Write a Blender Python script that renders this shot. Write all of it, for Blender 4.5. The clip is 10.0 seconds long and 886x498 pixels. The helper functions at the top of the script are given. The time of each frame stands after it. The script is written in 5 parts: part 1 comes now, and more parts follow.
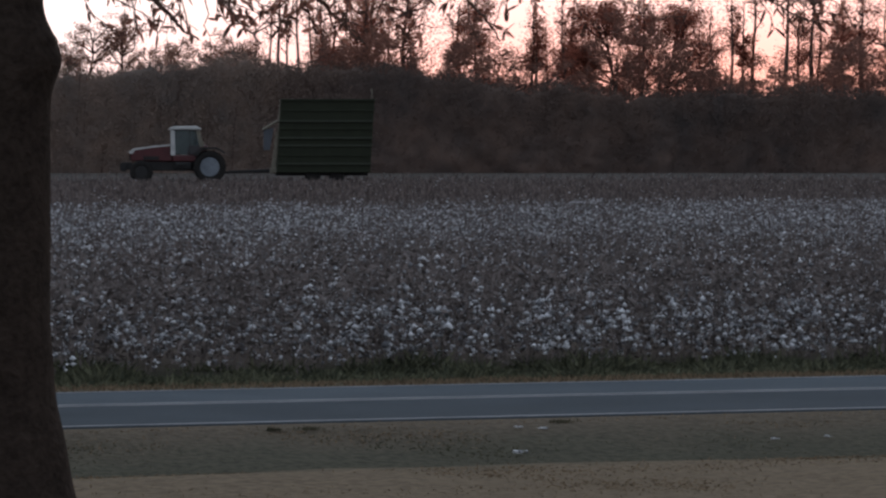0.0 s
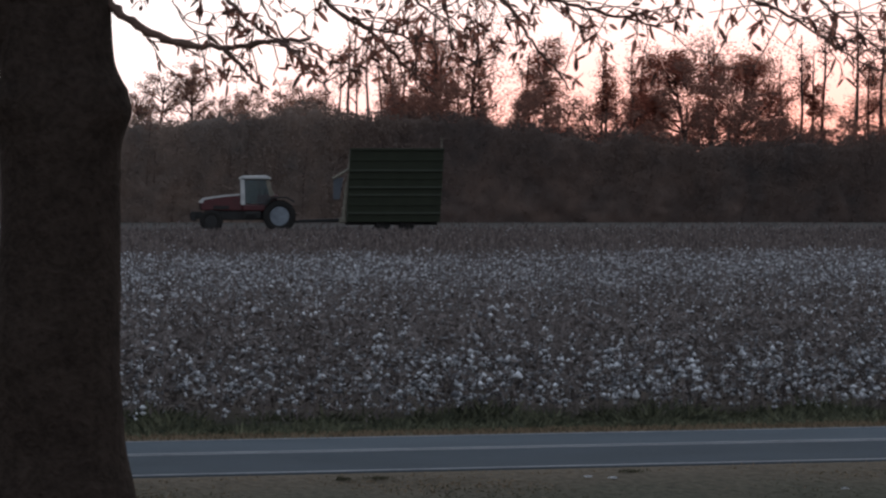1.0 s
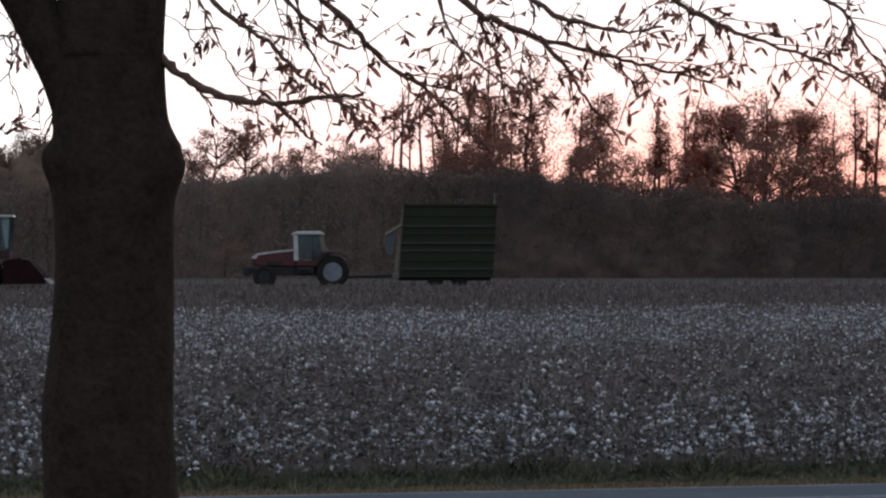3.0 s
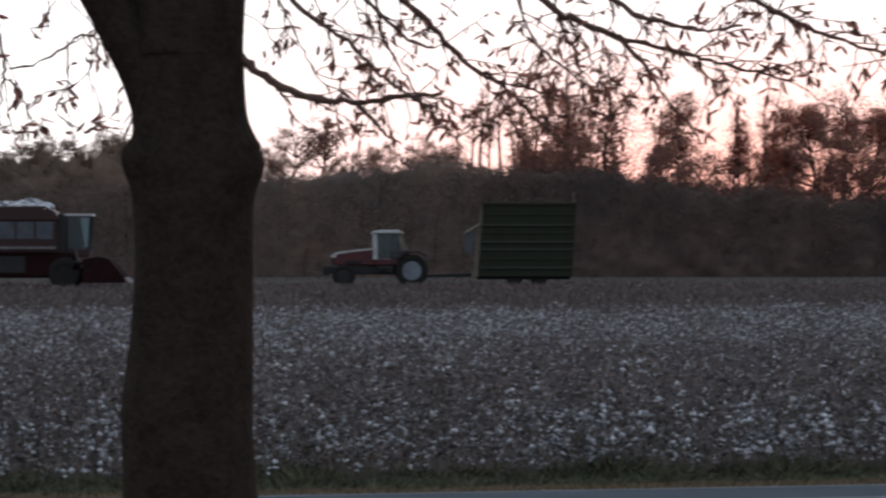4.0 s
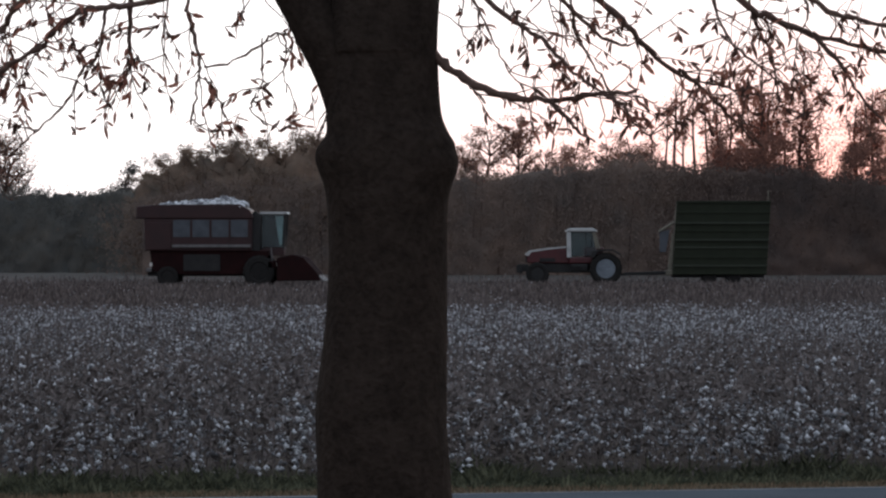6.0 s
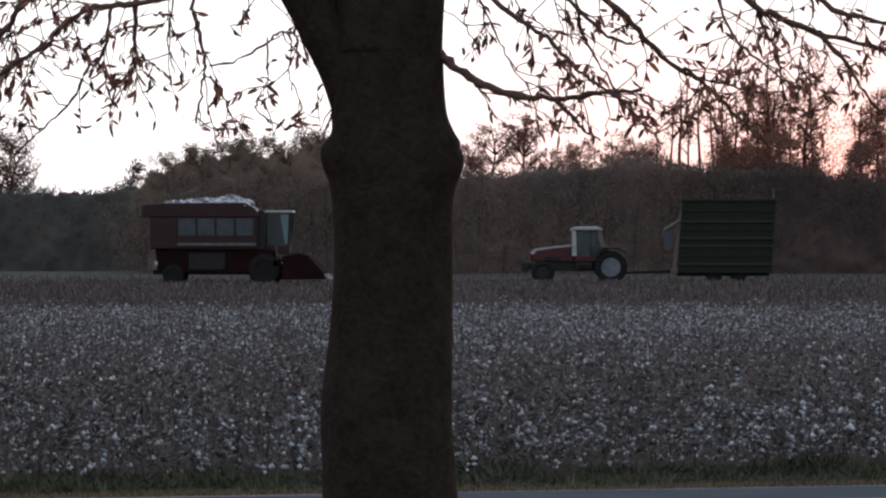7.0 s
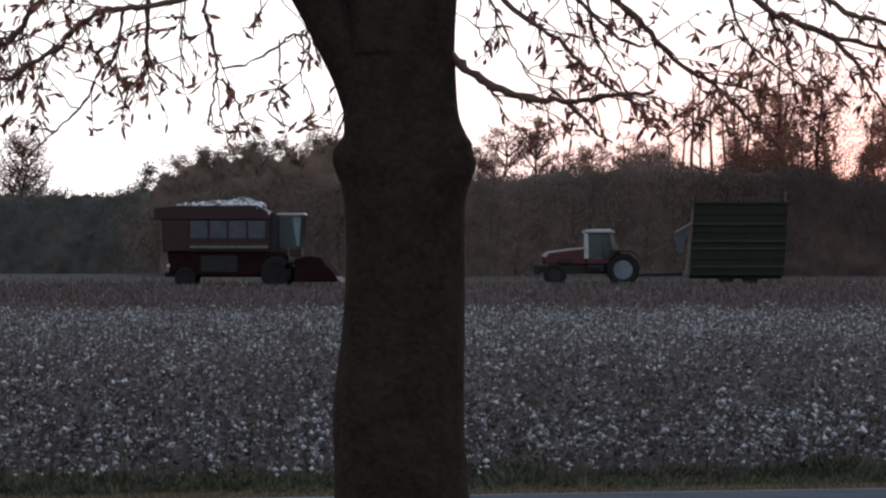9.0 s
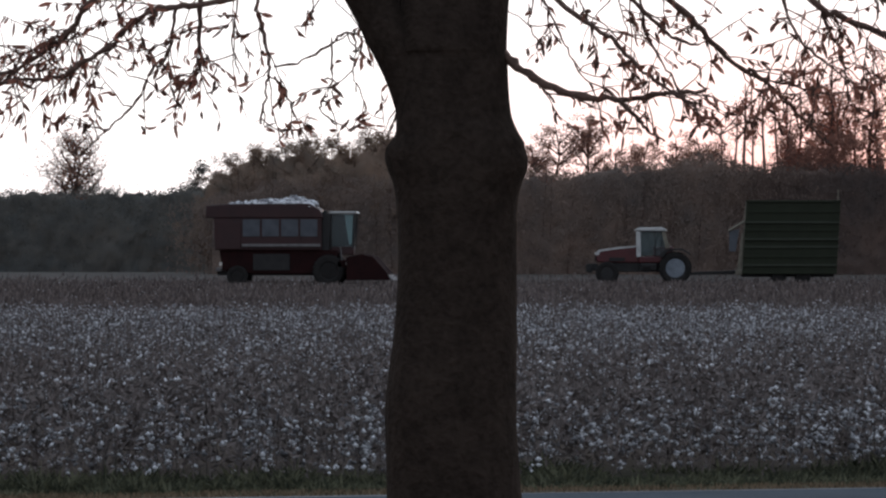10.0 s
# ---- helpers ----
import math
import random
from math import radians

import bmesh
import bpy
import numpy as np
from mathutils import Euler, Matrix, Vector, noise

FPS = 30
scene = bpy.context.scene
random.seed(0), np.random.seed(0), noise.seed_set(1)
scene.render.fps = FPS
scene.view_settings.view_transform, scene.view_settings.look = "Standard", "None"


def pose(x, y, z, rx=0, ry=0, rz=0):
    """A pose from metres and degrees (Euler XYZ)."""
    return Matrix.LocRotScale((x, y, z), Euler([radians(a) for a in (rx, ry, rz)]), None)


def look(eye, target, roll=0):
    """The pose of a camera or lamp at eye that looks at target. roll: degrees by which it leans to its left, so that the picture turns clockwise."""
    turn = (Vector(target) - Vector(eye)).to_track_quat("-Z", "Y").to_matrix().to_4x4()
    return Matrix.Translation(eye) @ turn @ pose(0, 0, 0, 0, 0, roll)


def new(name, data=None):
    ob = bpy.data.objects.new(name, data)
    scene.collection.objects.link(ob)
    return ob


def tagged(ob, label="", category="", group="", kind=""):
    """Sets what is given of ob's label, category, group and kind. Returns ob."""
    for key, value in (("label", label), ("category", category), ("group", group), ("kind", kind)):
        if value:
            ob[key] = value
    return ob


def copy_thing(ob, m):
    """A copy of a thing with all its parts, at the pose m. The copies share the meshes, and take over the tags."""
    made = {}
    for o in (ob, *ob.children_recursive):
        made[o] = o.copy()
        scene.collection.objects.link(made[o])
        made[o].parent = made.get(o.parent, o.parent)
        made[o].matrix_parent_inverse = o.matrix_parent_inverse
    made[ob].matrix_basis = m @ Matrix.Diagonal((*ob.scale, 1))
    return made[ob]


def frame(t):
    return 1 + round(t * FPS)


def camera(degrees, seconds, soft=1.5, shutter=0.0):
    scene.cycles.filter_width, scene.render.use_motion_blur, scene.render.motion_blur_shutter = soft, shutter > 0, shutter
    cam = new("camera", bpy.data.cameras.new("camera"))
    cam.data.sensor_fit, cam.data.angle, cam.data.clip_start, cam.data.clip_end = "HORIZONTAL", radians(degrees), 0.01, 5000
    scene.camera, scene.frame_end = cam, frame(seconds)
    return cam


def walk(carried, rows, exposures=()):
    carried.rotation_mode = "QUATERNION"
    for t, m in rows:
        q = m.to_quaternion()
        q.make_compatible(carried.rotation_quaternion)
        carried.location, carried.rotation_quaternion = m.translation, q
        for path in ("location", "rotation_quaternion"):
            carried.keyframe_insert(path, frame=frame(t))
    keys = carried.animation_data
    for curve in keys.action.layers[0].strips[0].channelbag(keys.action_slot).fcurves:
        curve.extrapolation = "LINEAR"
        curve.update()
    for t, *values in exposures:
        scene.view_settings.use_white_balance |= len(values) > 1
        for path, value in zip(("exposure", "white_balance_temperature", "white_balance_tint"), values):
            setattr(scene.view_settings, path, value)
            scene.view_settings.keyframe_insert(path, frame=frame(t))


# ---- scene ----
# A long lens on a porch, turned slowly by hand: eye 2.3 m above the road.
cam = camera(11.19, 10.0, soft=2.3, shutter=0.5)
EYE = 2.3
TURNS = [
    (0.0, -2.922, -1.338), (0.5, -2.567, -1.283), (0.7, -2.434, -0.945), (0.8, -2.276, -0.731),
    (1.0, -2.040, -0.713), (1.2, -1.912, -0.602), (1.5, -1.800, -0.099), (2.0, -1.614, -0.044),
    (2.2, -1.547, -0.043), (3.3, -1.346, 0.000), (3.5, -1.318, 0.000), (4.0, -0.364, -0.022),
    (4.2, 0.186, -0.033), (4.3, 0.551, -0.022), (4.5, 1.139, -0.044), (4.7, 1.604, -0.036),
    (5.0, 1.808, -0.044), (5.5, 1.982, -0.033), (5.7, 2.033, -0.036), (6.8, 2.162, -0.072),
    (7.0, 2.158, -0.066), (7.5, 2.081, -0.077), (8.0, 1.993, -0.066), (8.4, 2.112, -0.050),
    (8.5, 2.147, -0.039), (9.0, 2.311, -0.033), (9.1, 2.348, -0.036), (9.5, 2.782, -0.049),
    (10.0, 2.972, -0.055),
]
walk(cam, [(t, pose(0, 0, EYE, 90 + up, 0, turn)) for t, turn, up in TURNS],
     exposures=[(0.0, 0.06), (1.0, 0.10), (2.0, 0.15), (10.0, 0.15)])

# ---- light: the sun has just gone down behind the woods, ahead and to the right ----
SUN_AZ, SUN_EL = 9.0, 1.2
world = bpy.data.worlds.new("dusk_sky")
scene.world = world
world.use_nodes = True
wn, wl = world.node_tree.nodes, world.node_tree.links
sky = wn.new("ShaderNodeTexSky")
sky.sky_type = "NISHITA"
sky.sun_disc = False
sky.sun_elevation, sky.sun_rotation = radians(SUN_EL), radians(SUN_AZ)
sky.altitude, sky.air_density, sky.dust_density, sky.ozone_density = 50, 1.0, 1.0, 2.0


def ramp_node(source, stops):
    r = wn.new("ShaderNodeValToRGB")
    e = r.color_ramp.elements
    e[0].position, e[0].color = stops[0][0], (*stops[0][1], 1)
    e[1].position, e[1].color = stops[-1][0], (*stops[-1][1], 1)
    for p, c in stops[1:-1]:
        e.new(p).color = (*c, 1)
    wl.new(source, r.inputs[0])
    return r.outputs[0]


def blend(kind, fac, a, b):
    m = wn.new("ShaderNodeMixRGB")
    m.blend_type = kind
    if isinstance(fac, float):
        m.inputs[0].default_value = fac
    else:
        wl.new(fac, m.inputs[0])
    wl.new(a, m.inputs[1])
    wl.new(b, m.inputs[2])
    return m.outputs[0]


# thin bright haze over the sunset: height above the horizon, and the angle from where the sun went down
coord = wn.new("ShaderNodeTexCoord")
split = wn.new("ShaderNodeSeparateXYZ")
wl.new(coord.outputs["Generated"], split.inputs[0])
flat = wn.new("ShaderNodeVectorMath")
flat.operation = "DOT_PRODUCT"
wl.new(coord.outputs["Generated"], flat.inputs[0])
flat.inputs[1].default_value = (math.sin(radians(SUN_AZ)), math.cos(radians(SUN_AZ)), 0)
away = ramp_node(split.outputs["Z"], [(0.0, (0.38, 0.37, 0.41)), (0.12, (0.36, 0.37, 0.43)), (0.5, (0.365, 0.43, 0.52)), (1.0, (0.39, 0.465, 0.565))])
toward = ramp_node(split.outputs["Z"], [(0.0, (1.10, 1.0, 1.0)), (0.03, (1.15, 1.1, 1.1)), (0.12, (0.96, 0.95, 1.0)), (0.45, (0.455, 0.525, 0.615)), (1.0, (0.39, 0.465, 0.565))])
side = ramp_node(flat.outputs["Value"], [(0.25, (0, 0, 0)), (0.95, (1, 1, 1))])
haze = blend("MIX", side, away, toward)
near_sun = ramp_node(flat.outputs["Value"], [(0.974, (0, 0, 0)), (0.9990, (1, 1, 1))])
low = ramp_node(split.outputs["Z"], [(0.014, (1, 1, 1)), (0.058, (0, 0, 0))])
glow = blend("MULTIPLY", 1.0, near_sun, low)
peach = wn.new("ShaderNodeRGB")
peach.outputs[0].default_value = (1.42, 0.62, 0.49, 1)
haze = blend("MIX", glow, haze, peach.outputs[0])
haze_light = wn.new("ShaderNodeBackground")
wl.new(haze, haze_light.inputs[0])
haze_light.inputs[1].default_value = 1.25
wl.new(sky.outputs[0], wn["Background"].inputs[0])
wn["Background"].inputs[1].default_value = 0.05
both = wn.new("ShaderNodeMixShader")
both.inputs[0].default_value = 0.92
wl.new(wn["Background"].outputs[0], both.inputs[1])
wl.new(haze_light.outputs[0], both.inputs[2])
wl.new(both.outputs[0], wn["World Output"].inputs[0])
sun = new("sun", bpy.data.lights.new("sun", "SUN"))
sun.data.energy, sun.data.angle, sun.data.color = 0.3, radians(10), (1.0, 0.62, 0.42)
sun.matrix_world = look((60, 380, 18), (60 - 380 * math.sin(radians(SUN_AZ)), 0, 10))

# ---- materials ----


def material(name, low, high, scale=8.0, rough=0.85, bump=0.2, fine=60.0, metal=0.0, each=0.0, through_light=0.0, spec=0.3, per_piece=False):
    """Two scales of noise between two colours, fine relief, and a change from piece to piece."""
    mat = bpy.data.materials.new(name)
    mat.use_nodes = True
    n, l = mat.node_tree.nodes, mat.node_tree.links
    b = n["Principled BSDF"]
    b.inputs["Roughness"].default_value = rough
    b.inputs["Metallic"].default_value = metal
    b.inputs["Specular IOR Level"].default_value = spec
    geo = n.new("ShaderNodeNewGeometry")
    big, small = n.new("ShaderNodeTexNoise"), n.new("ShaderNodeTexNoise")
    big.inputs["Scale"].default_value, small.inputs["Scale"].default_value = scale, fine
    big.inputs["Detail"].default_value, small.inputs["Detail"].default_value = 4, 3
    for k in (big, small):
        l.new(geo.outputs["Position"], k.inputs["Vector"])
    add = n.new("ShaderNodeMath")
    add.operation = "MULTIPLY_ADD"
    l.new(small.outputs[0], add.inputs[0])
    add.inputs[1].default_value = 0.5
    half = n.new("ShaderNodeMath")
    half.operation = "MULTIPLY"
    l.new(big.outputs[0], half.inputs[0])
    half.inputs[1].default_value = 0.5
    l.new(half.outputs[0], add.inputs[2])
    last = add
    if each:
        extra = n.new("ShaderNodeMath")
        extra.operation = "MULTIPLY_ADD"
        if per_piece:
            info = n.new("ShaderNodeObjectInfo")
            l.new(info.outputs["Random"], extra.inputs[0])
        else:
            l.new(geo.outputs["Random Per Island"], extra.inputs[0])
        extra.inputs[1].default_value = each
        shift = n.new("ShaderNodeMath")
        shift.operation = "SUBTRACT"
        l.new(add.outputs[0], shift.inputs[0])
        shift.inputs[1].default_value = each / 2
        l.new(shift.outputs[0], extra.inputs[2])
        last = extra
    ramp = n.new("ShaderNodeValToRGB")
    ramp.color_ramp.elements[0].position, ramp.color_ramp.elements[1].position = 0.3, 0.7
    ramp.color_ramp.elements[0].color, ramp.color_ramp.elements[1].color = (*low, 1), (*high, 1)
    l.new(last.outputs[0], ramp.inputs[0])
    l.new(ramp.outputs[0], b.inputs["Base Color"])
    if bump:
        bu = n.new("ShaderNodeBump")
        bu.inputs["Strength"].default_value, bu.inputs["Distance"].default_value = bump, 0.02
        l.new(small.outputs[0], bu.inputs["Height"])
        l.new(bu.outputs[0], b.inputs["Normal"])
    if through_light:
        tr, mix = n.new("ShaderNodeBsdfTranslucent"), n.new("ShaderNodeMixShader")
        l.new(ramp.outputs[0], tr.inputs[0])
        mix.inputs[0].default_value = through_light
        l.new(b.outputs[0], mix.inputs[1])
        l.new(tr.outputs[0], mix.inputs[2])
        l.new(mix.outputs[0], n["Material Output"].inputs[0])
    return mat


def glass_material(name, tint):
    mat = bpy.data.materials.new(name)
    mat.use_nodes = True
    b = mat.node_tree.nodes["Principled BSDF"]
    b.inputs["Base Color"].default_value = (*tint, 1)
    b.inputs["Transmission Weight"].default_value = 0.97
    b.inputs["Roughness"].default_value = 0.045
    b.inputs["IOR"].default_value = 1.3
    return mat


M_ROAD = material("asphalt", (0.030, 0.039, 0.048), (0.056, 0.070, 0.084), 0.7, 0.9, 0.35, 90, spec=0.12)
M_LINE = material("worn_paint", (0.08, 0.085, 0.095), (0.26, 0.265, 0.28), 1.2, 0.7, 0.2, 40)
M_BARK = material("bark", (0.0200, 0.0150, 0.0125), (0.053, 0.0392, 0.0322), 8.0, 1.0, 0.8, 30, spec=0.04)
M_TWIG = material("twig_bark", (0.085, 0.053, 0.043), (0.20, 0.125, 0.10), 10, 0.9, 0.3, 60)
M_LEAF = material("dry_oak_leaf", (0.10, 0.058, 0.046), (0.44, 0.195, 0.145), 3.0, 0.7, 0.1, 30, each=0.8, through_light=0.62)
M_LEAF_PIECE = material("dry_oak_leaf_single", (0.10, 0.058, 0.046), (0.44, 0.195, 0.145), 3.0, 0.7, 0.1, 30, each=0.8, through_light=0.62, per_piece=True)
M_BOLL = material("cotton_lint", (0.20, 0.198, 0.21), (0.83, 0.825, 0.85), 15, 1.0, 0.4, 80, each=0.8, through_light=0.15)
M_STALK = material("cotton_stalk", (0.092, 0.077, 0.072), (0.195, 0.161, 0.150), 4, 0.95, 0.2, 30, each=0.7)
M_WEED = material("green_weeds", (0.048, 0.053, 0.034), (0.150, 0.148, 0.092), 0.8, 0.9, 0.1, 20, each=0.6, through_light=0.25)
M_DITCH = material("ditch_grass", (0.055, 0.053, 0.036), (0.115, 0.105, 0.07), 1.2, 0.95, 0.1, 20, each=0.4, through_light=0.4, spec=0.05)
M_DRYGRASS = material("dry_grass", (0.12, 0.09, 0.06), (0.25, 0.185, 0.125), 1.5, 0.95, 0.2, 25, each=0.5, through_light=0.4, spec=0.05)
M_FARBARK = material("far_bark", (0.06, 0.042, 0.036), (0.14, 0.09, 0.075), 1.0, 0.95, 0, 6)
M_BRUSH = material("autumn_brush", (0.085, 0.073, 0.070), (0.198, 0.135, 0.109), 0.13, 1.0, 0, 0.6, each=0.05, through_light=0.2, spec=0.0)
M_RUST = material("russet_foliage", (0.13, 0.055, 0.042), (0.60, 0.225, 0.155), 0.5, 0.9, 0, 3, each=0.6, through_light=0.7, spec=0.05)
M_CROWN = material("brown_foliage", (0.17, 0.105, 0.088), (0.50, 0.265, 0.195), 0.4, 0.95, 0, 2, each=0.5, through_light=0.68, spec=0.05)
M_GREEN = material("evergreen_foliage", (0.098, 0.108, 0.110), (0.19, 0.168, 0.142), 0.12, 1.0, 0, 0.8, each=0.06, through_light=0.25, spec=0.0)

M_MINGLED = material("mingled_foliage", (0.115, 0.078, 0.070), (0.40, 0.195, 0.142), 0.35, 1.0, 0, 1.6, each=0.25, through_light=0.45, spec=0.0)
# olive-brown brush, its colour also lightened where the woods are less backlit
M_BANK_LIT = material("hill_undergrowth", (0.140, 0.121, 0.112), (0.30, 0.212, 0.168), 0.16, 1.0, 0, 0.7, each=0.05, through_light=0.2, spec=0.0)
M_HILL = material("mixed_autumn_foliage", (0.165, 0.140, 0.118), (0.36, 0.245, 0.180), 0.3, 1.0, 0, 0.9, each=0.04, through_light=0.4, spec=0.0)

# ---- mesh helpers ----


def thing(name, label, category, group="", kind="", at=(0, 0, 0), turn=0.0):
    ob = new(name)
    ob.matrix_basis = pose(*at, 0, 0, turn)
    return tagged(ob, label, category, group, kind)


def mesh_object(name, verts, faces, mat, parent=None, smooth=False):
    me = bpy.data.meshes.new(name)
    me.from_pydata([tuple(v) for v in verts], [], [tuple(f) for f in faces])
    me.materials.append(mat)
    if smooth:
        me.polygons.foreach_set("use_smooth", [True] * len(me.polygons))
    me.update()
    ob = new(name, me)
    ob.parent = parent
    return ob


def bulk(name, verts, faces, mat, parent=None, smooth=False):
    """A large mesh from arrays; all faces have the same number of corners."""
    verts, faces = np.asarray(verts, np.float32), np.asarray(faces, np.int32)
    me = bpy.data.meshes.new(name)
    k = faces.shape[1]
    me.vertices.add(len(verts))
    me.vertices.foreach_set("co", verts.ravel())
    me.loops.add(faces.size)
    me.loops.foreach_set("vertex_index", faces.ravel())
    me.polygons.add(len(faces))
    me.polygons.foreach_set("loop_start", np.arange(0, faces.size, k, dtype=np.int32))
    if smooth:
        me.polygons.foreach_set("use_smooth", np.ones(len(faces), bool))
    me.materials.append(mat)
    me.update(calc_edges=True)
    ob = new(name, me)
    ob.parent = parent
    return ob


def part(name, bm, mat, parent, label="", smooth=False):
    me = bpy.data.meshes.new(name)
    bm.normal_update()
    bm.to_mesh(me)
    bm.free()
    me.materials.append(mat)
    if smooth:
        me.polygons.foreach_set("use_smooth", [True] * len(me.polygons))
    ob = new(name, me)
    ob.parent = parent
    return tagged(ob, label)


rng = np.random.default_rng(7)


def curve_points(ctrl, n):
    """A smooth line through control points (Catmull-Rom)."""
    c = np.asarray(ctrl, float)
    c = np.vstack([2 * c[0] - c[1], c, 2 * c[-1] - c[-2]])
    out = []
    segs = len(c) - 3
    for u in np.linspace(0, segs - 1e-6, n):
        i = int(u)
        t = u - i
        p0, p1, p2, p3 = c[i:i + 4]
        out.append(0.5 * (2 * p1 + (p2 - p0) * t + (2 * p0 - 5 * p1 + 4 * p2 - p3) * t * t + (3 * p1 - p0 - 3 * p2 + p3) * t ** 3))
    return np.array(out)


def tube(points, radii, sides, verts, faces):
    """Append a tapered tube of quads to verts and faces."""
    pts = np.asarray(points, float)
    tang = np.gradient(pts, axis=0)
    tang /= np.linalg.norm(tang, axis=1)[:, None] + 1e-9
    up = np.where(np.abs(tang[:, 2:3]) > 0.9, np.array([[1.0, 0, 0]]), np.array([[0, 0, 1.0]]))
    a = np.cross(tang, up)
    a /= np.linalg.norm(a, axis=1)[:, None] + 1e-9
    b = np.cross(tang, a)
    start = len(verts)
    ang = np.arange(sides) * 2 * math.pi / sides
    for p, r, u, v in zip(pts, radii, a, b):
        for q in ang:
            verts.append(p + r * (math.cos(q) * u + math.sin(q) * v))
    for i in range(len(pts) - 1):
        for j in range(sides):
            k = (j + 1) % sides
            faces.append((start + i * sides + j, start + i * sides + k, start + (i + 1) * sides + k, start + (i + 1) * sides + j))


def blades(centres, along, across, length, width, curl=0.0):
    """Leaf-shaped faces: a kite each, or with curl a six-cornered blade bent along its length."""
    n = len(centres)
    al = along / (np.linalg.norm(along, axis=1)[:, None] + 1e-9)
    ac = np.cross(al, across)
    ac /= np.linalg.norm(ac, axis=1)[:, None] + 1e-9
    L, W = np.broadcast_to(length, n)[:, None], np.broadcast_to(width, n)[:, None]
    if not curl:
        v = np.empty((n, 4, 3))
        v[:, 0] = centres
        v[:, 1] = centres + al * L * 0.45 + ac * W * 0.5
        v[:, 2] = centres + al * L
        v[:, 3] = centres + al * L * 0.45 - ac * W * 0.5
        return v.reshape(-1, 3), np.arange(4 * n).reshape(n, 4)
    up = np.cross(ac, al)
    bend = up * L * curl * rng.normal(0, 1, (n, 1))
    v = np.empty((n, 6, 3))
    v[:, 0] = centres
    v[:, 1] = centres + al * L * 0.3 + ac * W * 0.5 + bend * 0.3
    v[:, 2] = centres + al * L * 0.7 + ac * W * 0.42 + bend * 0.35
    v[:, 3] = centres + al * L
    v[:, 4] = centres + al * L * 0.7 - ac * W * 0.42 + bend * 0.35
    v[:, 5] = centres + al * L * 0.3 - ac * W * 0.5 + bend * 0.3
    f = np.array([[0, 1, 4, 5], [1, 2, 3, 4]])
    return v.reshape(-1, 3), (f[None] + (np.arange(n) * 6)[:, None, None]).reshape(-1, 4)


def lumps(centres, radius, squash, template):
    """Many small irregular lumps on one template (verts, tris)."""
    tv, tf = template
    n, k = len(centres), len(tv)
    jit = rng.normal(0, 0.32, (n, k, 1)) + 1
    ang = rng.uniform(0, 2 * math.pi, n)
    c, s = np.cos(ang)[:, None], np.sin(ang)[:, None]
    x, y, z = tv[:, 0][None], tv[:, 1][None], tv[:, 2][None]
    base = np.stack([c * x - s * y, s * x + c * y, np.repeat(z, n, 0) * squash], 2) * jit
    v = centres[:, None, :] + base * np.broadcast_to(radius, n)[:, None, None]
    f = tf[None] + (np.arange(n) * k)[:, None, None]
    return v.reshape(-1, 3), f.reshape(-1, 3)


OCTA = (np.array([[1, 0, 0], [0, 1, 0], [-1, 0, 0], [0, -1, 0], [0, 0, 1], [0, 0, -1]], float),
        np.array([[0, 1, 4], [1, 2, 4], [2, 3, 4], [3, 0, 4], [1, 0, 5], [2, 1, 5], [3, 2, 5], [0, 3, 5]]))
bm = bmesh.new()
bmesh.ops.create_icosphere(bm, subdivisions=1, radius=1)
ICO = (np.array([v.co[:] for v in bm.verts]), np.array([[v.index for v in f.verts] for f in bm.faces]))
bm.free()

# ---- ground: one sheet; the road runs past at a slant ----
SLANT = math.atan(0.33)
RU, RW = np.array([math.cos(SLANT), math.sin(SLANT)]), np.array([-math.sin(SLANT), math.cos(SLANT)])
ORIGIN = np.array([0.0, 37.05])


def road_xy(s, w):
    """s metres along the road, w metres across it from its near edge."""
    return ORIGIN[None] + np.outer(np.ravel(s), RU) + np.outer(np.ravel(w), RW)


def ground_height(w):
    """Lawn, roadside ditch, road bed, verge and field."""
    w = np.asarray(w, float)
    z = np.interp(w, [-4000, -60, -5.6, -5.0, -4.2, -2.6, -1.2, -0.35, 0.05, 5.0, 5.6, 7.0, 8.2, 9.5, 4000],
                  [0.0, 0.12, 0.02, -0.02, -0.26, -0.30, -0.10, -0.012, -0.012, -0.012, -0.02, -0.08, -0.06, 0.0, 0.0])
    return z


def ground_sheet():
    ws = np.concatenate([[-4000, -1200, -300, -90], np.arange(-60, -8, 2.0), np.arange(-8, 12, 0.25), np.arange(12, 60, 4.0), [80, 120, 200, 300, 500, 1200, 4000]])
    ss = np.concatenate([[-4000, -1000, -300, -100], np.arange(-40, 41, 0.8), [100, 300, 1000, 4000]])
    W, S = np.meshgrid(ws, ss, indexing="ij")
    xy = road_xy(S, W)
    z = ground_height(W.ravel())
    wob = np.array([noise.noise(Vector((p[0] * 0.8, p[1] * 0.8, 0.3))) for p in xy]) * 0.035
    near = (np.abs(S.ravel()) < 45) & ((W.ravel() < -0.6) | (W.ravel() > 5.7))
    z = z + np.where(near, wob, 0)
    a, b = W.shape
    idx = np.arange(a * b).reshape(a, b)
    faces = np.stack([idx[:-1, :-1], idx[:-1, 1:], idx[1:, 1:], idx[1:, :-1]], -1).reshape(-1, 4)[:, ::-1]
    return bulk("ground", np.column_stack([xy, z]), faces, M_GROUND, smooth=True)


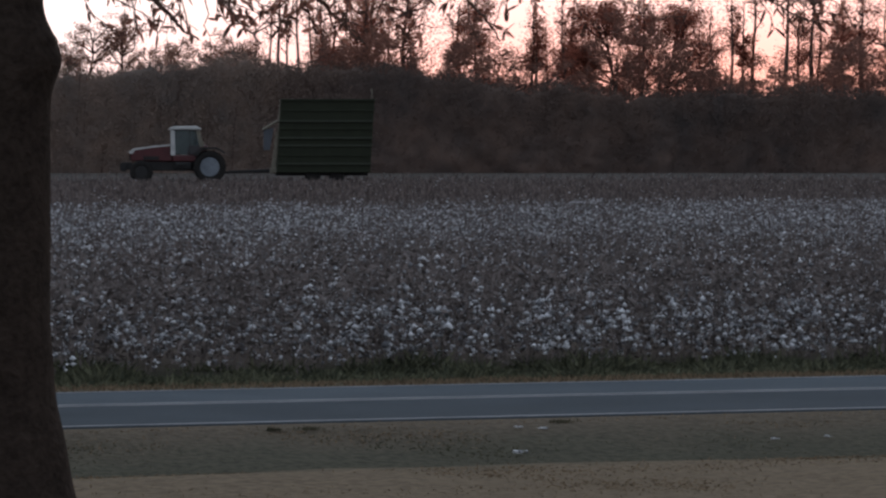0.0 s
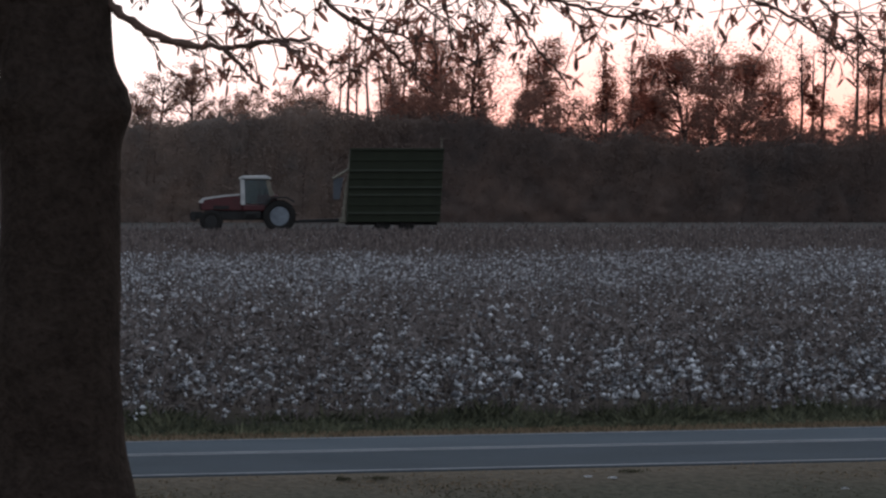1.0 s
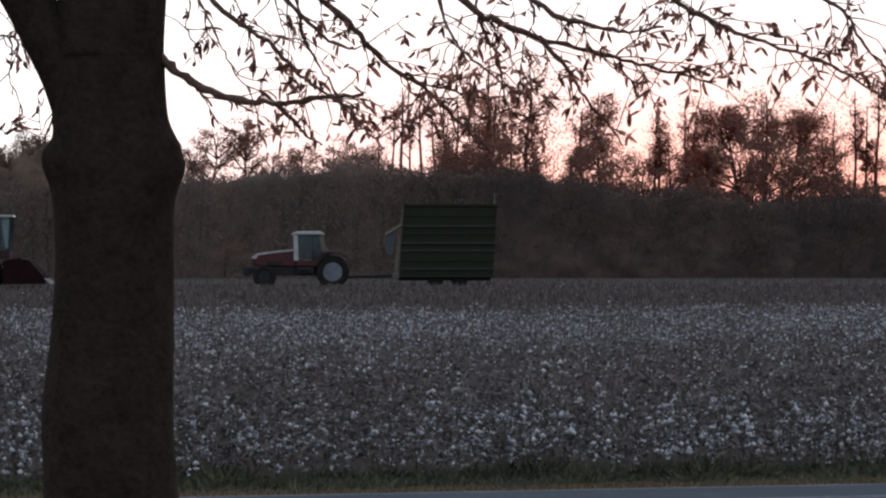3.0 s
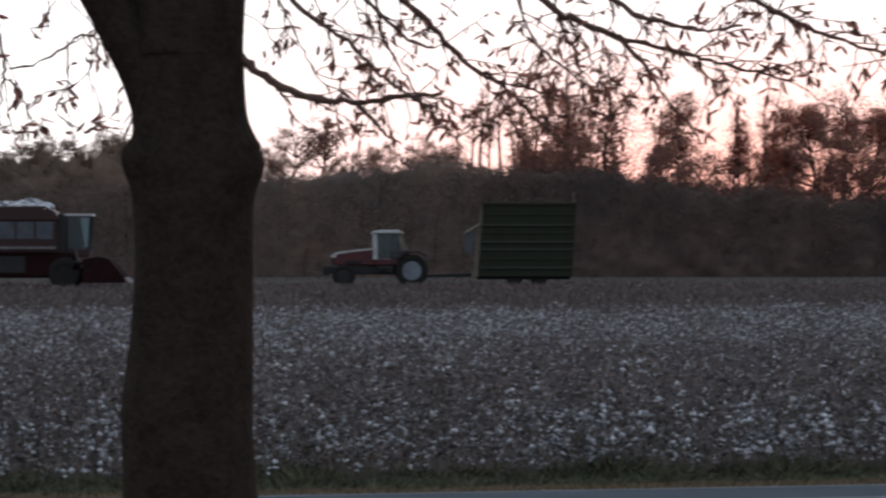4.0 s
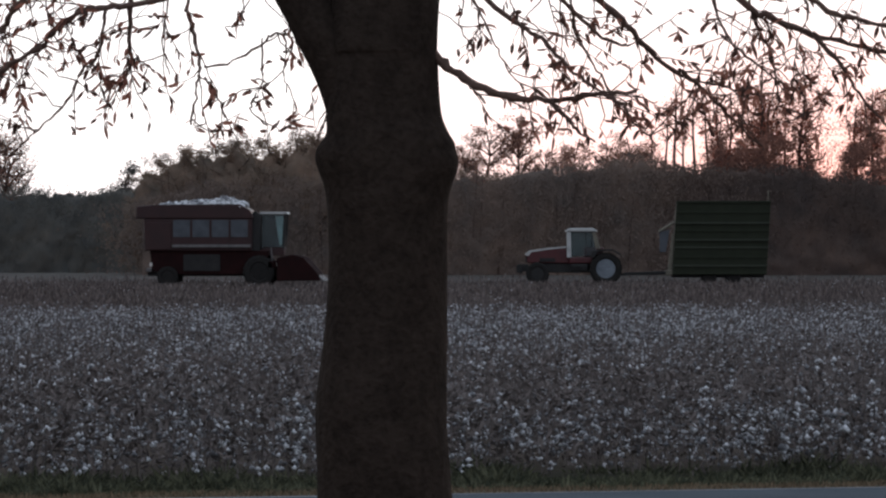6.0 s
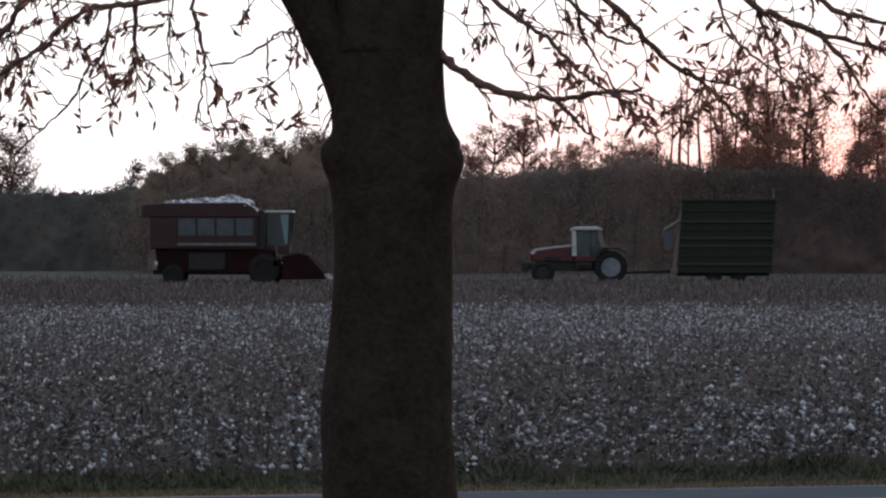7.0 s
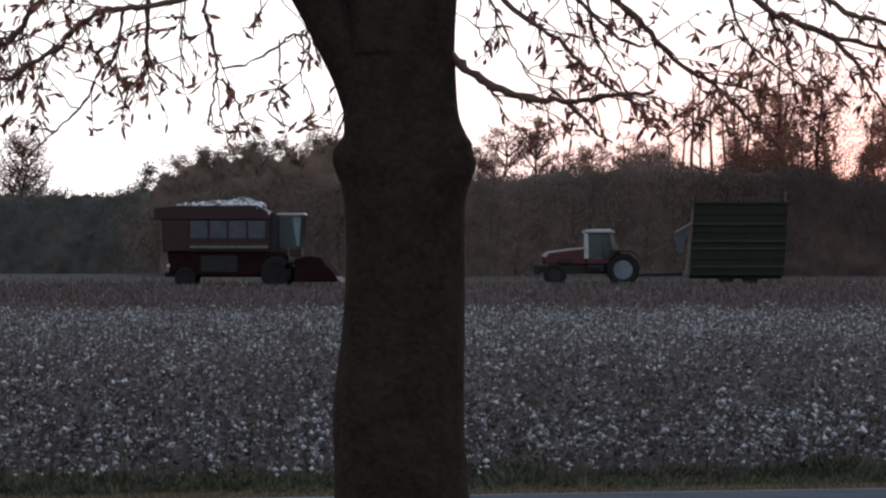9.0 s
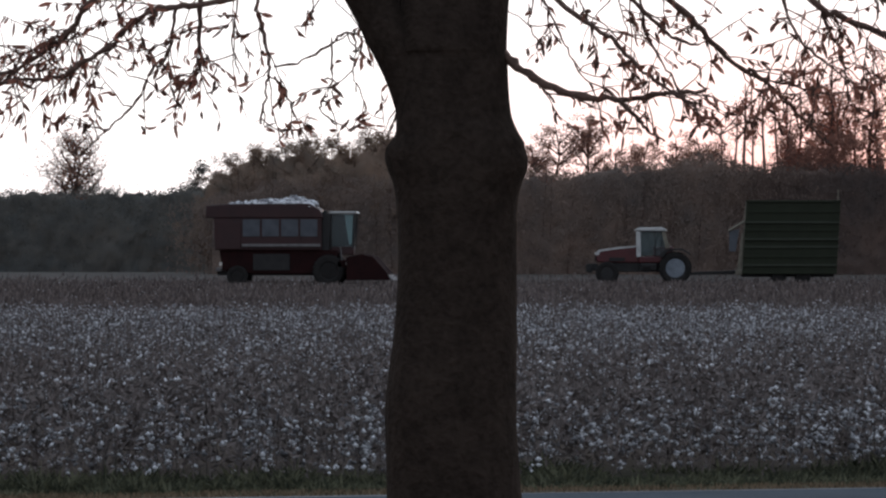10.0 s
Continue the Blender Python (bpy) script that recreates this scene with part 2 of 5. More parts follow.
def ground_material():
    """Dry lawn, greener ditch, field soil: by the distance across the road."""
    mat = bpy.data.materials.new("ground_cover")
    mat.use_nodes = True
    n, l = mat.node_tree.nodes, mat.node_tree.links
    b = n["Principled BSDF"]
    b.inputs["Roughness"].default_value = 0.97
    b.inputs["Specular IOR Level"].default_value = 0.1
    geo = n.new("ShaderNodeNewGeometry")
    dot = n.new("ShaderNodeVectorMath")
    dot.operation = "DOT_PRODUCT"
    l.new(geo.outputs["Position"], dot.inputs[0])
    dot.inputs[1].default_value = (RW[0], RW[1], 0)
    off = n.new("ShaderNodeMath")
    off.operation = "SUBTRACT"
    l.new(dot.outputs["Value"], off.inputs[0])
    off.inputs[1].default_value = float(ORIGIN @ RW)
    big, small = n.new("ShaderNodeTexNoise"), n.new("ShaderNodeTexNoise")
    big.inputs["Scale"].default_value, small.inputs["Scale"].default_value = 0.9, 14
    big.inputs["Detail"].default_value = small.inputs["Detail"].default_value = 5
    l.new(geo.outputs["Position"], big.inputs["Vector"])
    l.new(geo.outputs["Position"], small.inputs["Vector"])
    wav = n.new("ShaderNodeMath")
    wav.operation = "MULTIPLY_ADD"
    l.new(big.outputs[0], wav.inputs[0])
    wav.inputs[1].default_value = 1.6
    l.new(off.outputs[0], wav.inputs[2])
    zone = n.new("ShaderNodeMapRange")
    l.new(wav.outputs[0], zone.inputs[0])
    zone.inputs[1].default_value, zone.inputs[2].default_value = -8.0, 12.0
    ramp = n.new("ShaderNodeValToRGB")
    e = ramp.color_ramp.elements
    e[0].position, e[0].color = 0.0, (0.175, 0.13, 0.085, 1)
    e[1].position, e[1].color = 0.155, (0.17, 0.126, 0.083, 1)
    for p, c in ((0.195, (0.08, 0.073, 0.05)), (0.355, (0.085, 0.077, 0.054)), (0.40, (0.115, 0.092, 0.066)), (0.45, (0.14, 0.108, 0.078)),
                 (0.70, (0.15, 0.115, 0.075)), (0.745, (0.05, 0.052, 0.025)), (0.86, (0.05, 0.045, 0.03)), (0.97, (0.10, 0.075, 0.06))):
        k = e.new(p)
        k.color = (*c, 1)
    l.new(zone.outputs[0], ramp.inputs[0])
    mul = n.new("ShaderNodeMixRGB")
    mul.blend_type = "MULTIPLY"
    mul.inputs[0].default_value = 0.8
    tone = n.new("ShaderNodeValToRGB")
    tone.color_ramp.elements[0].position, tone.color_ramp.elements[1].position = 0.3, 0.62
    tone.color_ramp.elements[0].color, tone.color_ramp.elements[1].color = (0.45, 0.45, 0.45, 1), (1, 1, 1, 1)
    l.new(small.outputs[0], tone.inputs[0])
    l.new(ramp.outputs[0], mul.inputs[1])
    l.new(tone.outputs[0], mul.inputs[2])
    l.new(mul.outputs[0], b.inputs["Base Color"])
    bu = n.new("ShaderNodeBump")
    bu.inputs["Strength"].default_value, bu.inputs["Distance"].default_value = 0.7, 0.05
    l.new(small.outputs[0], bu.inputs["Height"])
    l.new(bu.outputs[0], b.inputs["Normal"])
    return mat


M_GROUND = ground_material()
tagged(ground_sheet(), "flat dry autumn ground of lawn, ditch and field", "ground", kind="structure")


def strip(name, w0, w1, z0, z1, mat, parent, s0=-600, s1=600, step=12.0):
    """A slab along the road with side faces."""
    v, f = [], []
    ss = np.arange(s0, s1 + 0.1, step)
    for s in ss:
        for w, z in ((w0, z0), (w0, z1), (w1, z1), (w1, z0)):
            x, y = road_xy([s], [w])[0]
            v.append((x, y, z))
    for i in range(len(ss) - 1):
        for j in range(4):
            k = (j + 1) % 4
            f.append((4 * i + j, 4 * i + k, 4 * i + 4 + k, 4 * i + 4 + j))
    return mesh_object(name, v, f, mat, parent)


# lighter asphalt: the grazing sheen of the far lane is in its colour
M_ROAD_SHEEN = material("asphalt_sheen", (0.050, 0.062, 0.075), (0.085, 0.102, 0.120), 0.6, 0.9, 0.35, 90, spec=0.12)
road = tagged(strip("road", 0.0, 5.05, -0.2, 0.0, M_ROAD_SHEEN, None), "narrow grey asphalt country road with worn lines", "road", kind="structure")
strip("lane", 0.22, 2.66, -0.05, 0.004, M_ROAD, road)
strip("edge_line", 0.06, 0.17, -0.05, 0.005, M_LINE, road)
strip("edge_line", 4.85, 4.95, -0.05, 0.005, M_LINE, road)
strip("centre_line", 2.72, 2.82, -0.05, 0.005, M_LINE, road)
strip("centre_line", 2.94, 3.04, -0.05, 0.005, M_LINE, road)

def field_margin():
    """A pale strip of dry grass that rises a little to the foot of the woods."""
    xs, ys, zs = np.linspace(-120, 120, 61), [247, 268, 300, 312], [0.02, 0.035, 0.34, 0.4]
    v = [(x, y, z + 0.02 * noise.noise(Vector((x * 0.3, y * 0.1, 0)))) for y, z in zip(ys, zs) for x in xs]
    f = [(i * 61 + j, i * 61 + j + 1, (i + 1) * 61 + j + 1, (i + 1) * 61 + j) for i in range(3) for j in range(60)]
    return tagged(mesh_object("field_margin", v, f, M_MARGIN, None, True), "pale dry grass margin along the woods", "field", kind="structure")


M_MARGIN = material("pale_margin_grass", (0.052, 0.044, 0.039), (0.095, 0.08, 0.07), 0.3, 0.97, 0.3, 4)
field_margin()

# ---- grass, weeds ----


def tufts(name, s0, s1, w0, w1, count, length, width, mat, label, category, lean=0.5, clumps=0.0):
    s, w = rng.uniform(s0, s1, count), rng.uniform(w0, w1, count)
    if w1 < 0:
        w = np.minimum(w + rng.normal(0, 0.22, count), -0.03)
    xy = road_xy(s, w)
    c = np.column_stack([xy, ground_height(w) - 0.01])
    al = np.column_stack([rng.normal(0, lean, count), rng.normal(0, lean, count), np.ones(count)])
    ac = np.column_stack([rng.normal(0, 1, (count, 2)), np.zeros(count)])
    tall = rng.uniform(0.4, 1.3, count)
    if clumps:
        patch = np.array([noise.noise(Vector((a * 1.1, b * 1.4, 6))) + 0.5 * noise.noise(Vector((a * 3.1, b * 3.0, 2))) for a, b in zip(s, w)])
        tall *= np.clip(1 + clumps * patch, 0.25, 2.6)
    v, f = blades(c, al, ac, length * tall, width)
    return tagged(bulk(name, v, f, mat), label, category, kind="stuff")


tufts("lawn_grass", -13, 13, -9.5, -4.7, 42000, 0.035, 0.011, M_DRYGRASS, "short dry tan lawn grass beside the ditch", "grass", 3.5)
tufts("ditch_grass", -13, 13, -4.7, -1.0, 36000, 0.035, 0.011, M_DITCH, "dull green grass in the roadside ditch", "grass", 3.0)
tufts("verge_grass", -13, 13, -1.1, -0.03, 14000, 0.03, 0.012, M_DRYGRASS, "tan dry grass along the near road edge", "grass", 2.5)
tufts("far_verge_grass", -16, 16, 5.1, 6.9, 26000, 0.06, 0.02, M_DRYGRASS, "tan dry grass along the far road edge", "grass")
tufts("roadside_weeds", -16, 16, 6.2, 8.3, 70000, 0.085, 0.028, M_WEED, "low green weeds between the road and the cotton", "weeds", 1.3, 1.8)

tufts("tall_weeds", -18, 18, 7.3, 8.7, 42000, 0.115, 0.028, M_WEED, "taller green weeds at the foot of the cotton", "weeds", 1.1, 2.4)

# ---- cotton ----


def cotton_field():
    """Rows of open bolls on bare brown stalks, from the road out to where the machine has picked."""
    bolls, big, plump, leaf_c, stalks_v, stalks_f = [], [], [], [], [], []
    for row, w in enumerate(np.arange(8.25, 69.5, 0.96)):
        d = 37.05 + w / math.cos(SLANT)
        half = 0.158 * d + 3.0
        s0, s1 = -half * 1.02, half * 1.05
        length = s1 - s0
        dense = 80 if row < 4 else 28 if row < 13 else 40 if row < 22 else 80 if row < 30 else 190
        n = int(length * dense)
        s = rng.uniform(s0, s1, n) + w * math.tan(SLANT)
        clump = np.array([noise.noise(Vector((a * 1.3, w * 1.1, 2.0))) for a in s])
        broad = np.array([noise.noise(Vector((a * 0.09, w * 0.16, 4.0))) for a in s])
        keep = rng.uniform(-0.7, 0.6, n) < 1.35 * clump + 0.7 * broad
        s = s[keep]
        n = len(s)
        top = 0.95 + 0.18 * np.array([noise.noise(Vector((a * 0.9, w * 0.7, 9.0))) for a in s])
        across = rng.normal(0, 0.24, n)
        z = top * (1 - np.abs(rng.normal(0, 0.45, n)))
        z = np.where((z < 0.12) | (row < 4), 0.06 + 0.84 * rng.beta(1.3, 1.9, n), z) * (1 - 0.25 * np.clip(np.abs(across) / 0.5, 0, 1))
        c = np.column_stack([road_xy(s, w + across), z])
        (big if row < 14 else bolls).append(c)
        if row < 14:
            plump.append(np.full(n, 1.22 if row < 6 else 1.06 if row < 9 else 1.0))
        m = int(length * (300 if row < 4 else 150 if row < 14 else 60))
        s = rng.uniform(s0, s1, m) + w * math.tan(SLANT)
        across = rng.normal(0, 0.26, m)
        z = rng.uniform(0.05, 1.0, m) * (1 - 0.3 * np.abs(across))
        leaf_c.append(np.column_stack([road_xy(s, w + across), z]))
        m = int(length * 7)
        s = rng.uniform(s0, s1, m) + w * math.tan(SLANT)
        foot = np.column_stack([road_xy(s, np.full(m, w)), np.zeros(m)])
        tip = foot + np.column_stack([rng.normal(0, 0.1, (m, 2)), rng.uniform(0.75, 1.12, m)])
        stalks_v.append((foot, tip))
    field = tagged(new("cotton_field"), "dense rows of ripe white cotton on brown stalks", "cotton", kind="stuff")
    c = np.vstack(big)
    size = (0.015 + 0.024 * rng.uniform(0, 1, len(c)) ** 1.6) * np.concatenate(plump)
    # an open boll is three or four loose locks of lint
    c, size = np.repeat(c, 3, 0), np.repeat(size, 3)
    c = c + rng.normal(0, 0.62, c.shape) * size[:, None]
    v, f = lumps(c, size * rng.uniform(0.5, 0.95, len(c)), 0.85, OCTA)
    tagged(bulk("bolls", v, f, M_BOLL, field, True), kind="stuff")
    c = np.vstack(bolls)
    v, f = lumps(c, 0.009 + 0.021 * rng.uniform(0, 1, len(c)) ** 1.5, 0.85, OCTA)
    tagged(bulk("bolls", v, f, M_BOLL, field, True), kind="stuff")
    c = np.vstack(leaf_c)
    al = rng.normal(0, 1, c.shape)
    v, f = blades(c, al, rng.normal(0, 1, c.shape), rng.uniform(0.05, 0.15, len(c)), rng.uniform(0.014, 0.042, len(c)))
    tagged(bulk("leaves", v, f, M_STALK, field), kind="stuff")
    foot = np.vstack([a for a, _ in stalks_v])
    tip = np.vstack([b for _, b in stalks_v])
    k = len(foot)
    r = 0.008
    ring = np.array([[r, 0, 0], [-r / 2, r * 0.87, 0], [-r / 2, -r * 0.87, 0]])
    v = np.concatenate([foot[:, None] + ring[None], tip[:, None] + 0.4 * ring[None]], 1).reshape(-1, 3)
    f = (np.array([[0, 1, 4, 3], [1, 2, 5, 4], [2, 0, 3, 5]])[None] + (np.arange(k) * 6)[:, None, None]).reshape(-1, 4)
    tagged(bulk("stalks", v, f, M_STALK, field), kind="stuff")
    return field


cotton_field()


def picked_field():
    """Stripped stalks with a little lint left on them."""
    n = 80000
    y = rng.uniform(112, 292, n)
    y = np.where((y > 258) & (rng.uniform(258, 292, n) < y), rng.uniform(112, 258, n), y)
    x = rng.uniform(-1, 1, n) * (0.16 * y + 5)
    z = np.interp(y, [0, 247, 268, 300], [0, 0.01, 0.03, 0.32])
    c = np.column_stack([x, y, z])
    al = np.column_stack([rng.normal(0, 0.35, (n, 2)), np.ones(n)])
    v, f = blades(c, al, rng.normal(0, 1, (n, 3)), rng.uniform(0.16, 0.42, n), rng.uniform(0.04, 0.10, n))
    ob = tagged(new("picked_cotton_field"), "picked cotton stalks, brown with scraps of lint", "cotton", kind="stuff")
    tagged(bulk("stalks", v, f, M_PICKED, ob), kind="stuff")
    k = rng.choice(n, 3500, replace=False)
    c2 = c[k] + np.column_stack([np.zeros((3500, 2)), rng.uniform(0.10, 0.30, 3500)])
    v, f = lumps(c2, rng.uniform(0.012, 0.034, 3500), 0.8, OCTA)
    tagged(bulk("lint", v, f, M_BOLL, ob), kind="stuff")


M_PICKED = material("picked_stalks", (0.075, 0.06, 0.056), (0.20, 0.16, 0.148), 0.4, 0.95, 0, 5, each=0.6)
picked_field()

# ---- the oak by the lawn ----
OAK = np.array([-1.086, 22.0, 0.0])


def noisy_trunk(profile, sides, parent, name, label, lump):
    """A closed, knobbly tube on (x, y, z, radius) rings."""
    pr = np.asarray(profile, float)
    n = (len(pr) - 1) * 8 + 1
    ring = curve_points(pr, n)
    verts, faces = [], []
    for x, y, z, r in ring:
        for j in range(sides):
            q = 2 * math.pi * j / sides
            p = Vector((math.cos(q) * 2.2, math.sin(q) * 2.2, z * 1.3))
            r_here = min(r, 0.300) + max(0.0, r - 0.300) * abs(math.cos(q)) ** 1.5 if 2.3 < z < 3.0 else r
            k = r_here * (1 + lump * noise.noise(p) + 0.35 * lump * noise.noise(p * 4) + 0.22 * lump * noise.noise(Vector((math.cos(q) * 8, math.sin(q) * 8, z * 3))) + 0.22 * lump * noise.noise(Vector((math.cos(q) * 14, math.sin(q) * 14, z * 2.2))))
            verts.append((x + k * math.cos(q), y + k * math.sin(q), z))
    for i in range(n - 1):
        for j in range(sides):
            k = (j + 1) % sides
            faces.append((i * sides + j, i * sides + k, (i + 1) * sides + k, (i + 1) * sides + j))
    faces.append(tuple(range((n - 1) * sides, n * sides)))
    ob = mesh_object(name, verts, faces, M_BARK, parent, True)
    return tagged(ob, label)


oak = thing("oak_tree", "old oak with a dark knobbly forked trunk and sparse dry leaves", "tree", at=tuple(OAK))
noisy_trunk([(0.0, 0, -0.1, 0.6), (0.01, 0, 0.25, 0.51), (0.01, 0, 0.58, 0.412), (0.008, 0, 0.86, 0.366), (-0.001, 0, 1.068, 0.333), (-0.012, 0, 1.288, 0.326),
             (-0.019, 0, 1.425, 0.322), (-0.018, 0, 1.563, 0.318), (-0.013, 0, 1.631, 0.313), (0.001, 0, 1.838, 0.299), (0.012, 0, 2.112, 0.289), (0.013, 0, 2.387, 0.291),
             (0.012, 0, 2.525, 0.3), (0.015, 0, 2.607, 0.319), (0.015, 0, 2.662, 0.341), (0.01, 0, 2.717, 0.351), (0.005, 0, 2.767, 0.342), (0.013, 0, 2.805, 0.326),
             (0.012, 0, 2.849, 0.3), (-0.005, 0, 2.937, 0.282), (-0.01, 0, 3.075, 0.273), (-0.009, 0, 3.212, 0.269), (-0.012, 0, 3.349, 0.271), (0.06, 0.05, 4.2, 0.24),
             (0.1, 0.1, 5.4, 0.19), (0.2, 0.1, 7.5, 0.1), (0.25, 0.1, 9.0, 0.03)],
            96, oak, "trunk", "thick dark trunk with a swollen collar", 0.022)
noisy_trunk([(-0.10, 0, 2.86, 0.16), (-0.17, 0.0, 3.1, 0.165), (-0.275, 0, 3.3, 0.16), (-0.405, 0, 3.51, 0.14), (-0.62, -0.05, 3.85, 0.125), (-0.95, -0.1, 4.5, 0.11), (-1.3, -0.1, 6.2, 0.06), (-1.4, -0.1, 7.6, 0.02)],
            56, oak, "main_limb", "", 0.05)

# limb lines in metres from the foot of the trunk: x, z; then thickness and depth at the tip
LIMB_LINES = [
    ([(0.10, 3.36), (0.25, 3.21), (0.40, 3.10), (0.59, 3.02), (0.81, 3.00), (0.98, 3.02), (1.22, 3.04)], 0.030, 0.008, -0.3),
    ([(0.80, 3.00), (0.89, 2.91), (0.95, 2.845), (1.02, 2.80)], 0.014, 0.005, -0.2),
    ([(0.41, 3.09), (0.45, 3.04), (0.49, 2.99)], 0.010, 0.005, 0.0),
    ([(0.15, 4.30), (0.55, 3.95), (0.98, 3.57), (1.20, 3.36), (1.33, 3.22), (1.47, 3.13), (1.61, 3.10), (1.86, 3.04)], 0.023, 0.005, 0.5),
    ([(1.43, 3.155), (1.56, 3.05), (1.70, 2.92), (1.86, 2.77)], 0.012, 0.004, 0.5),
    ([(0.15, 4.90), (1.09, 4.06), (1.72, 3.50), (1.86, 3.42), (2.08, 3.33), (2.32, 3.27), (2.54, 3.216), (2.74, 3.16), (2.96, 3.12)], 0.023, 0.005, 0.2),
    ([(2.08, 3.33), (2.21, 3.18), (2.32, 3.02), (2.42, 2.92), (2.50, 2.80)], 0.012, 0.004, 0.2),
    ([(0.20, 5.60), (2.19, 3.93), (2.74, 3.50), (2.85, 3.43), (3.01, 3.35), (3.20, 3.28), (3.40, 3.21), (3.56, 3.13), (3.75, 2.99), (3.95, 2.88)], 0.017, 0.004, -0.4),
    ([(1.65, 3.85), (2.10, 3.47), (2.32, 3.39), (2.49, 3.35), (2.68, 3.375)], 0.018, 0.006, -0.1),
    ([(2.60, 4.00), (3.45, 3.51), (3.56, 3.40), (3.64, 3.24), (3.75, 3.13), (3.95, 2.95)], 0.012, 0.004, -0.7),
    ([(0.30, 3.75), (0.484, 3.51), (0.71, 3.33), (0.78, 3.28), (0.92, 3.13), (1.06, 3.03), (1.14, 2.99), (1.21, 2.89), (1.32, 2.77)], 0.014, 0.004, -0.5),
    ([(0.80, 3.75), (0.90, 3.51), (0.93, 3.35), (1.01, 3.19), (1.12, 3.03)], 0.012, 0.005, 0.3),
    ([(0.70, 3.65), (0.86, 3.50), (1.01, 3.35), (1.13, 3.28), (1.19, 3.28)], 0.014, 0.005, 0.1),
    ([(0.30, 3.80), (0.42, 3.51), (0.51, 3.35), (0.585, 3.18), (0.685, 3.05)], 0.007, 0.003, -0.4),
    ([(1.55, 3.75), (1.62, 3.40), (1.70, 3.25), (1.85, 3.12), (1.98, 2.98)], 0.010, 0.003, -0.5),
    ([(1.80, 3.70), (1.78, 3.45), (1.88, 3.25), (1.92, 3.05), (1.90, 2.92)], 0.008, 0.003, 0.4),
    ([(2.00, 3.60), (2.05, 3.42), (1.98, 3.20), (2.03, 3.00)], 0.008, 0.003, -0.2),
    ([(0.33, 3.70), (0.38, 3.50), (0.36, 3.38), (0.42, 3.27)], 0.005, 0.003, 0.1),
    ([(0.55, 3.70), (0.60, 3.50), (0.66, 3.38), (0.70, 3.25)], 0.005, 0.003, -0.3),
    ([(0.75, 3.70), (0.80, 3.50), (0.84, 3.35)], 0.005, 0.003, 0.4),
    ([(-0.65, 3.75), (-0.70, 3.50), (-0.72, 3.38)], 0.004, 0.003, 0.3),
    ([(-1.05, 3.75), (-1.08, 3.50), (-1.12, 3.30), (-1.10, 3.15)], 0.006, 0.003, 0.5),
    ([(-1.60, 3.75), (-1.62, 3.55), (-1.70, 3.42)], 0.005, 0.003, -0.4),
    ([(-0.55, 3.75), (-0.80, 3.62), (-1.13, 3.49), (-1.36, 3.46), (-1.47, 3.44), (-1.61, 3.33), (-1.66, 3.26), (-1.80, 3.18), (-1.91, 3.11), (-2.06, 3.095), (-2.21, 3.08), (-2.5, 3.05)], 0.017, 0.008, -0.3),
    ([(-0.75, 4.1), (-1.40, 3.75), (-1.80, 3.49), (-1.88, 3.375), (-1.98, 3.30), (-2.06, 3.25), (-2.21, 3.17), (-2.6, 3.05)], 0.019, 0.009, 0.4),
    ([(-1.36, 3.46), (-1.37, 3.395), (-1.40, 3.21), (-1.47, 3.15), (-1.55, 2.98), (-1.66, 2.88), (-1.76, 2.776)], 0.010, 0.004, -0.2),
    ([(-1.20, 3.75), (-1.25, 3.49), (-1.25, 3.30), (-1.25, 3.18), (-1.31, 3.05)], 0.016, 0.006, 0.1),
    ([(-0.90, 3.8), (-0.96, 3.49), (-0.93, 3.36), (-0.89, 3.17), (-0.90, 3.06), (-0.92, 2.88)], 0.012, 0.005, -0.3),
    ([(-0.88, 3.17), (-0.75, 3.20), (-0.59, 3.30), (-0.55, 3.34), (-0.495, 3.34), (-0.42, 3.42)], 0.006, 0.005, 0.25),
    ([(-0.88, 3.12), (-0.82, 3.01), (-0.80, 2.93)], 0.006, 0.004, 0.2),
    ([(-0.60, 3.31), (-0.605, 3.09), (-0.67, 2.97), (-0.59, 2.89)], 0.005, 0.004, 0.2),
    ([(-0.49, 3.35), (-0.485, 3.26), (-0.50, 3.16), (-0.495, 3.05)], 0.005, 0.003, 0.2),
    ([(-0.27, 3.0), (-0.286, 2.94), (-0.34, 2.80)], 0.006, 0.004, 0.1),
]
twig_v, twig_f, leaf_at, leaf_dir = [], [], [], []


def spray(p, way, length, r, leaves):
    """One hanging twig with leaves along it, mostly towards its end."""
    pts = [p]
    d = way / np.linalg.norm(way)
    n = 5
    for i in range(n):
        d = d + rng.normal(0, 0.22, 3) + np.array([0, 0, -0.06])
        if pts[-1][2] < 2.86:
            d[2] = abs(d[2]) + 0.2
        d /= np.linalg.norm(d)
        pts.append(pts[-1] + d * length / n)
    pts = np.array(pts)
    tube(pts, np.linspace(r, r * 0.4, n + 1), 3, twig_v, twig_f)
    for _ in range(leaves):
        u = rng.uniform(0.15, 1.0) ** 0.6 * n
        i = min(int(u), n - 1)
        leaf_at.append(pts[i] + (pts[i + 1] - pts[i]) * (u - i))
        side = rng.normal(0, 0.55, 3)
        leaf_dir.append(d * 0.7 + side + np.array([0, 0, -0.55]))
    return pts


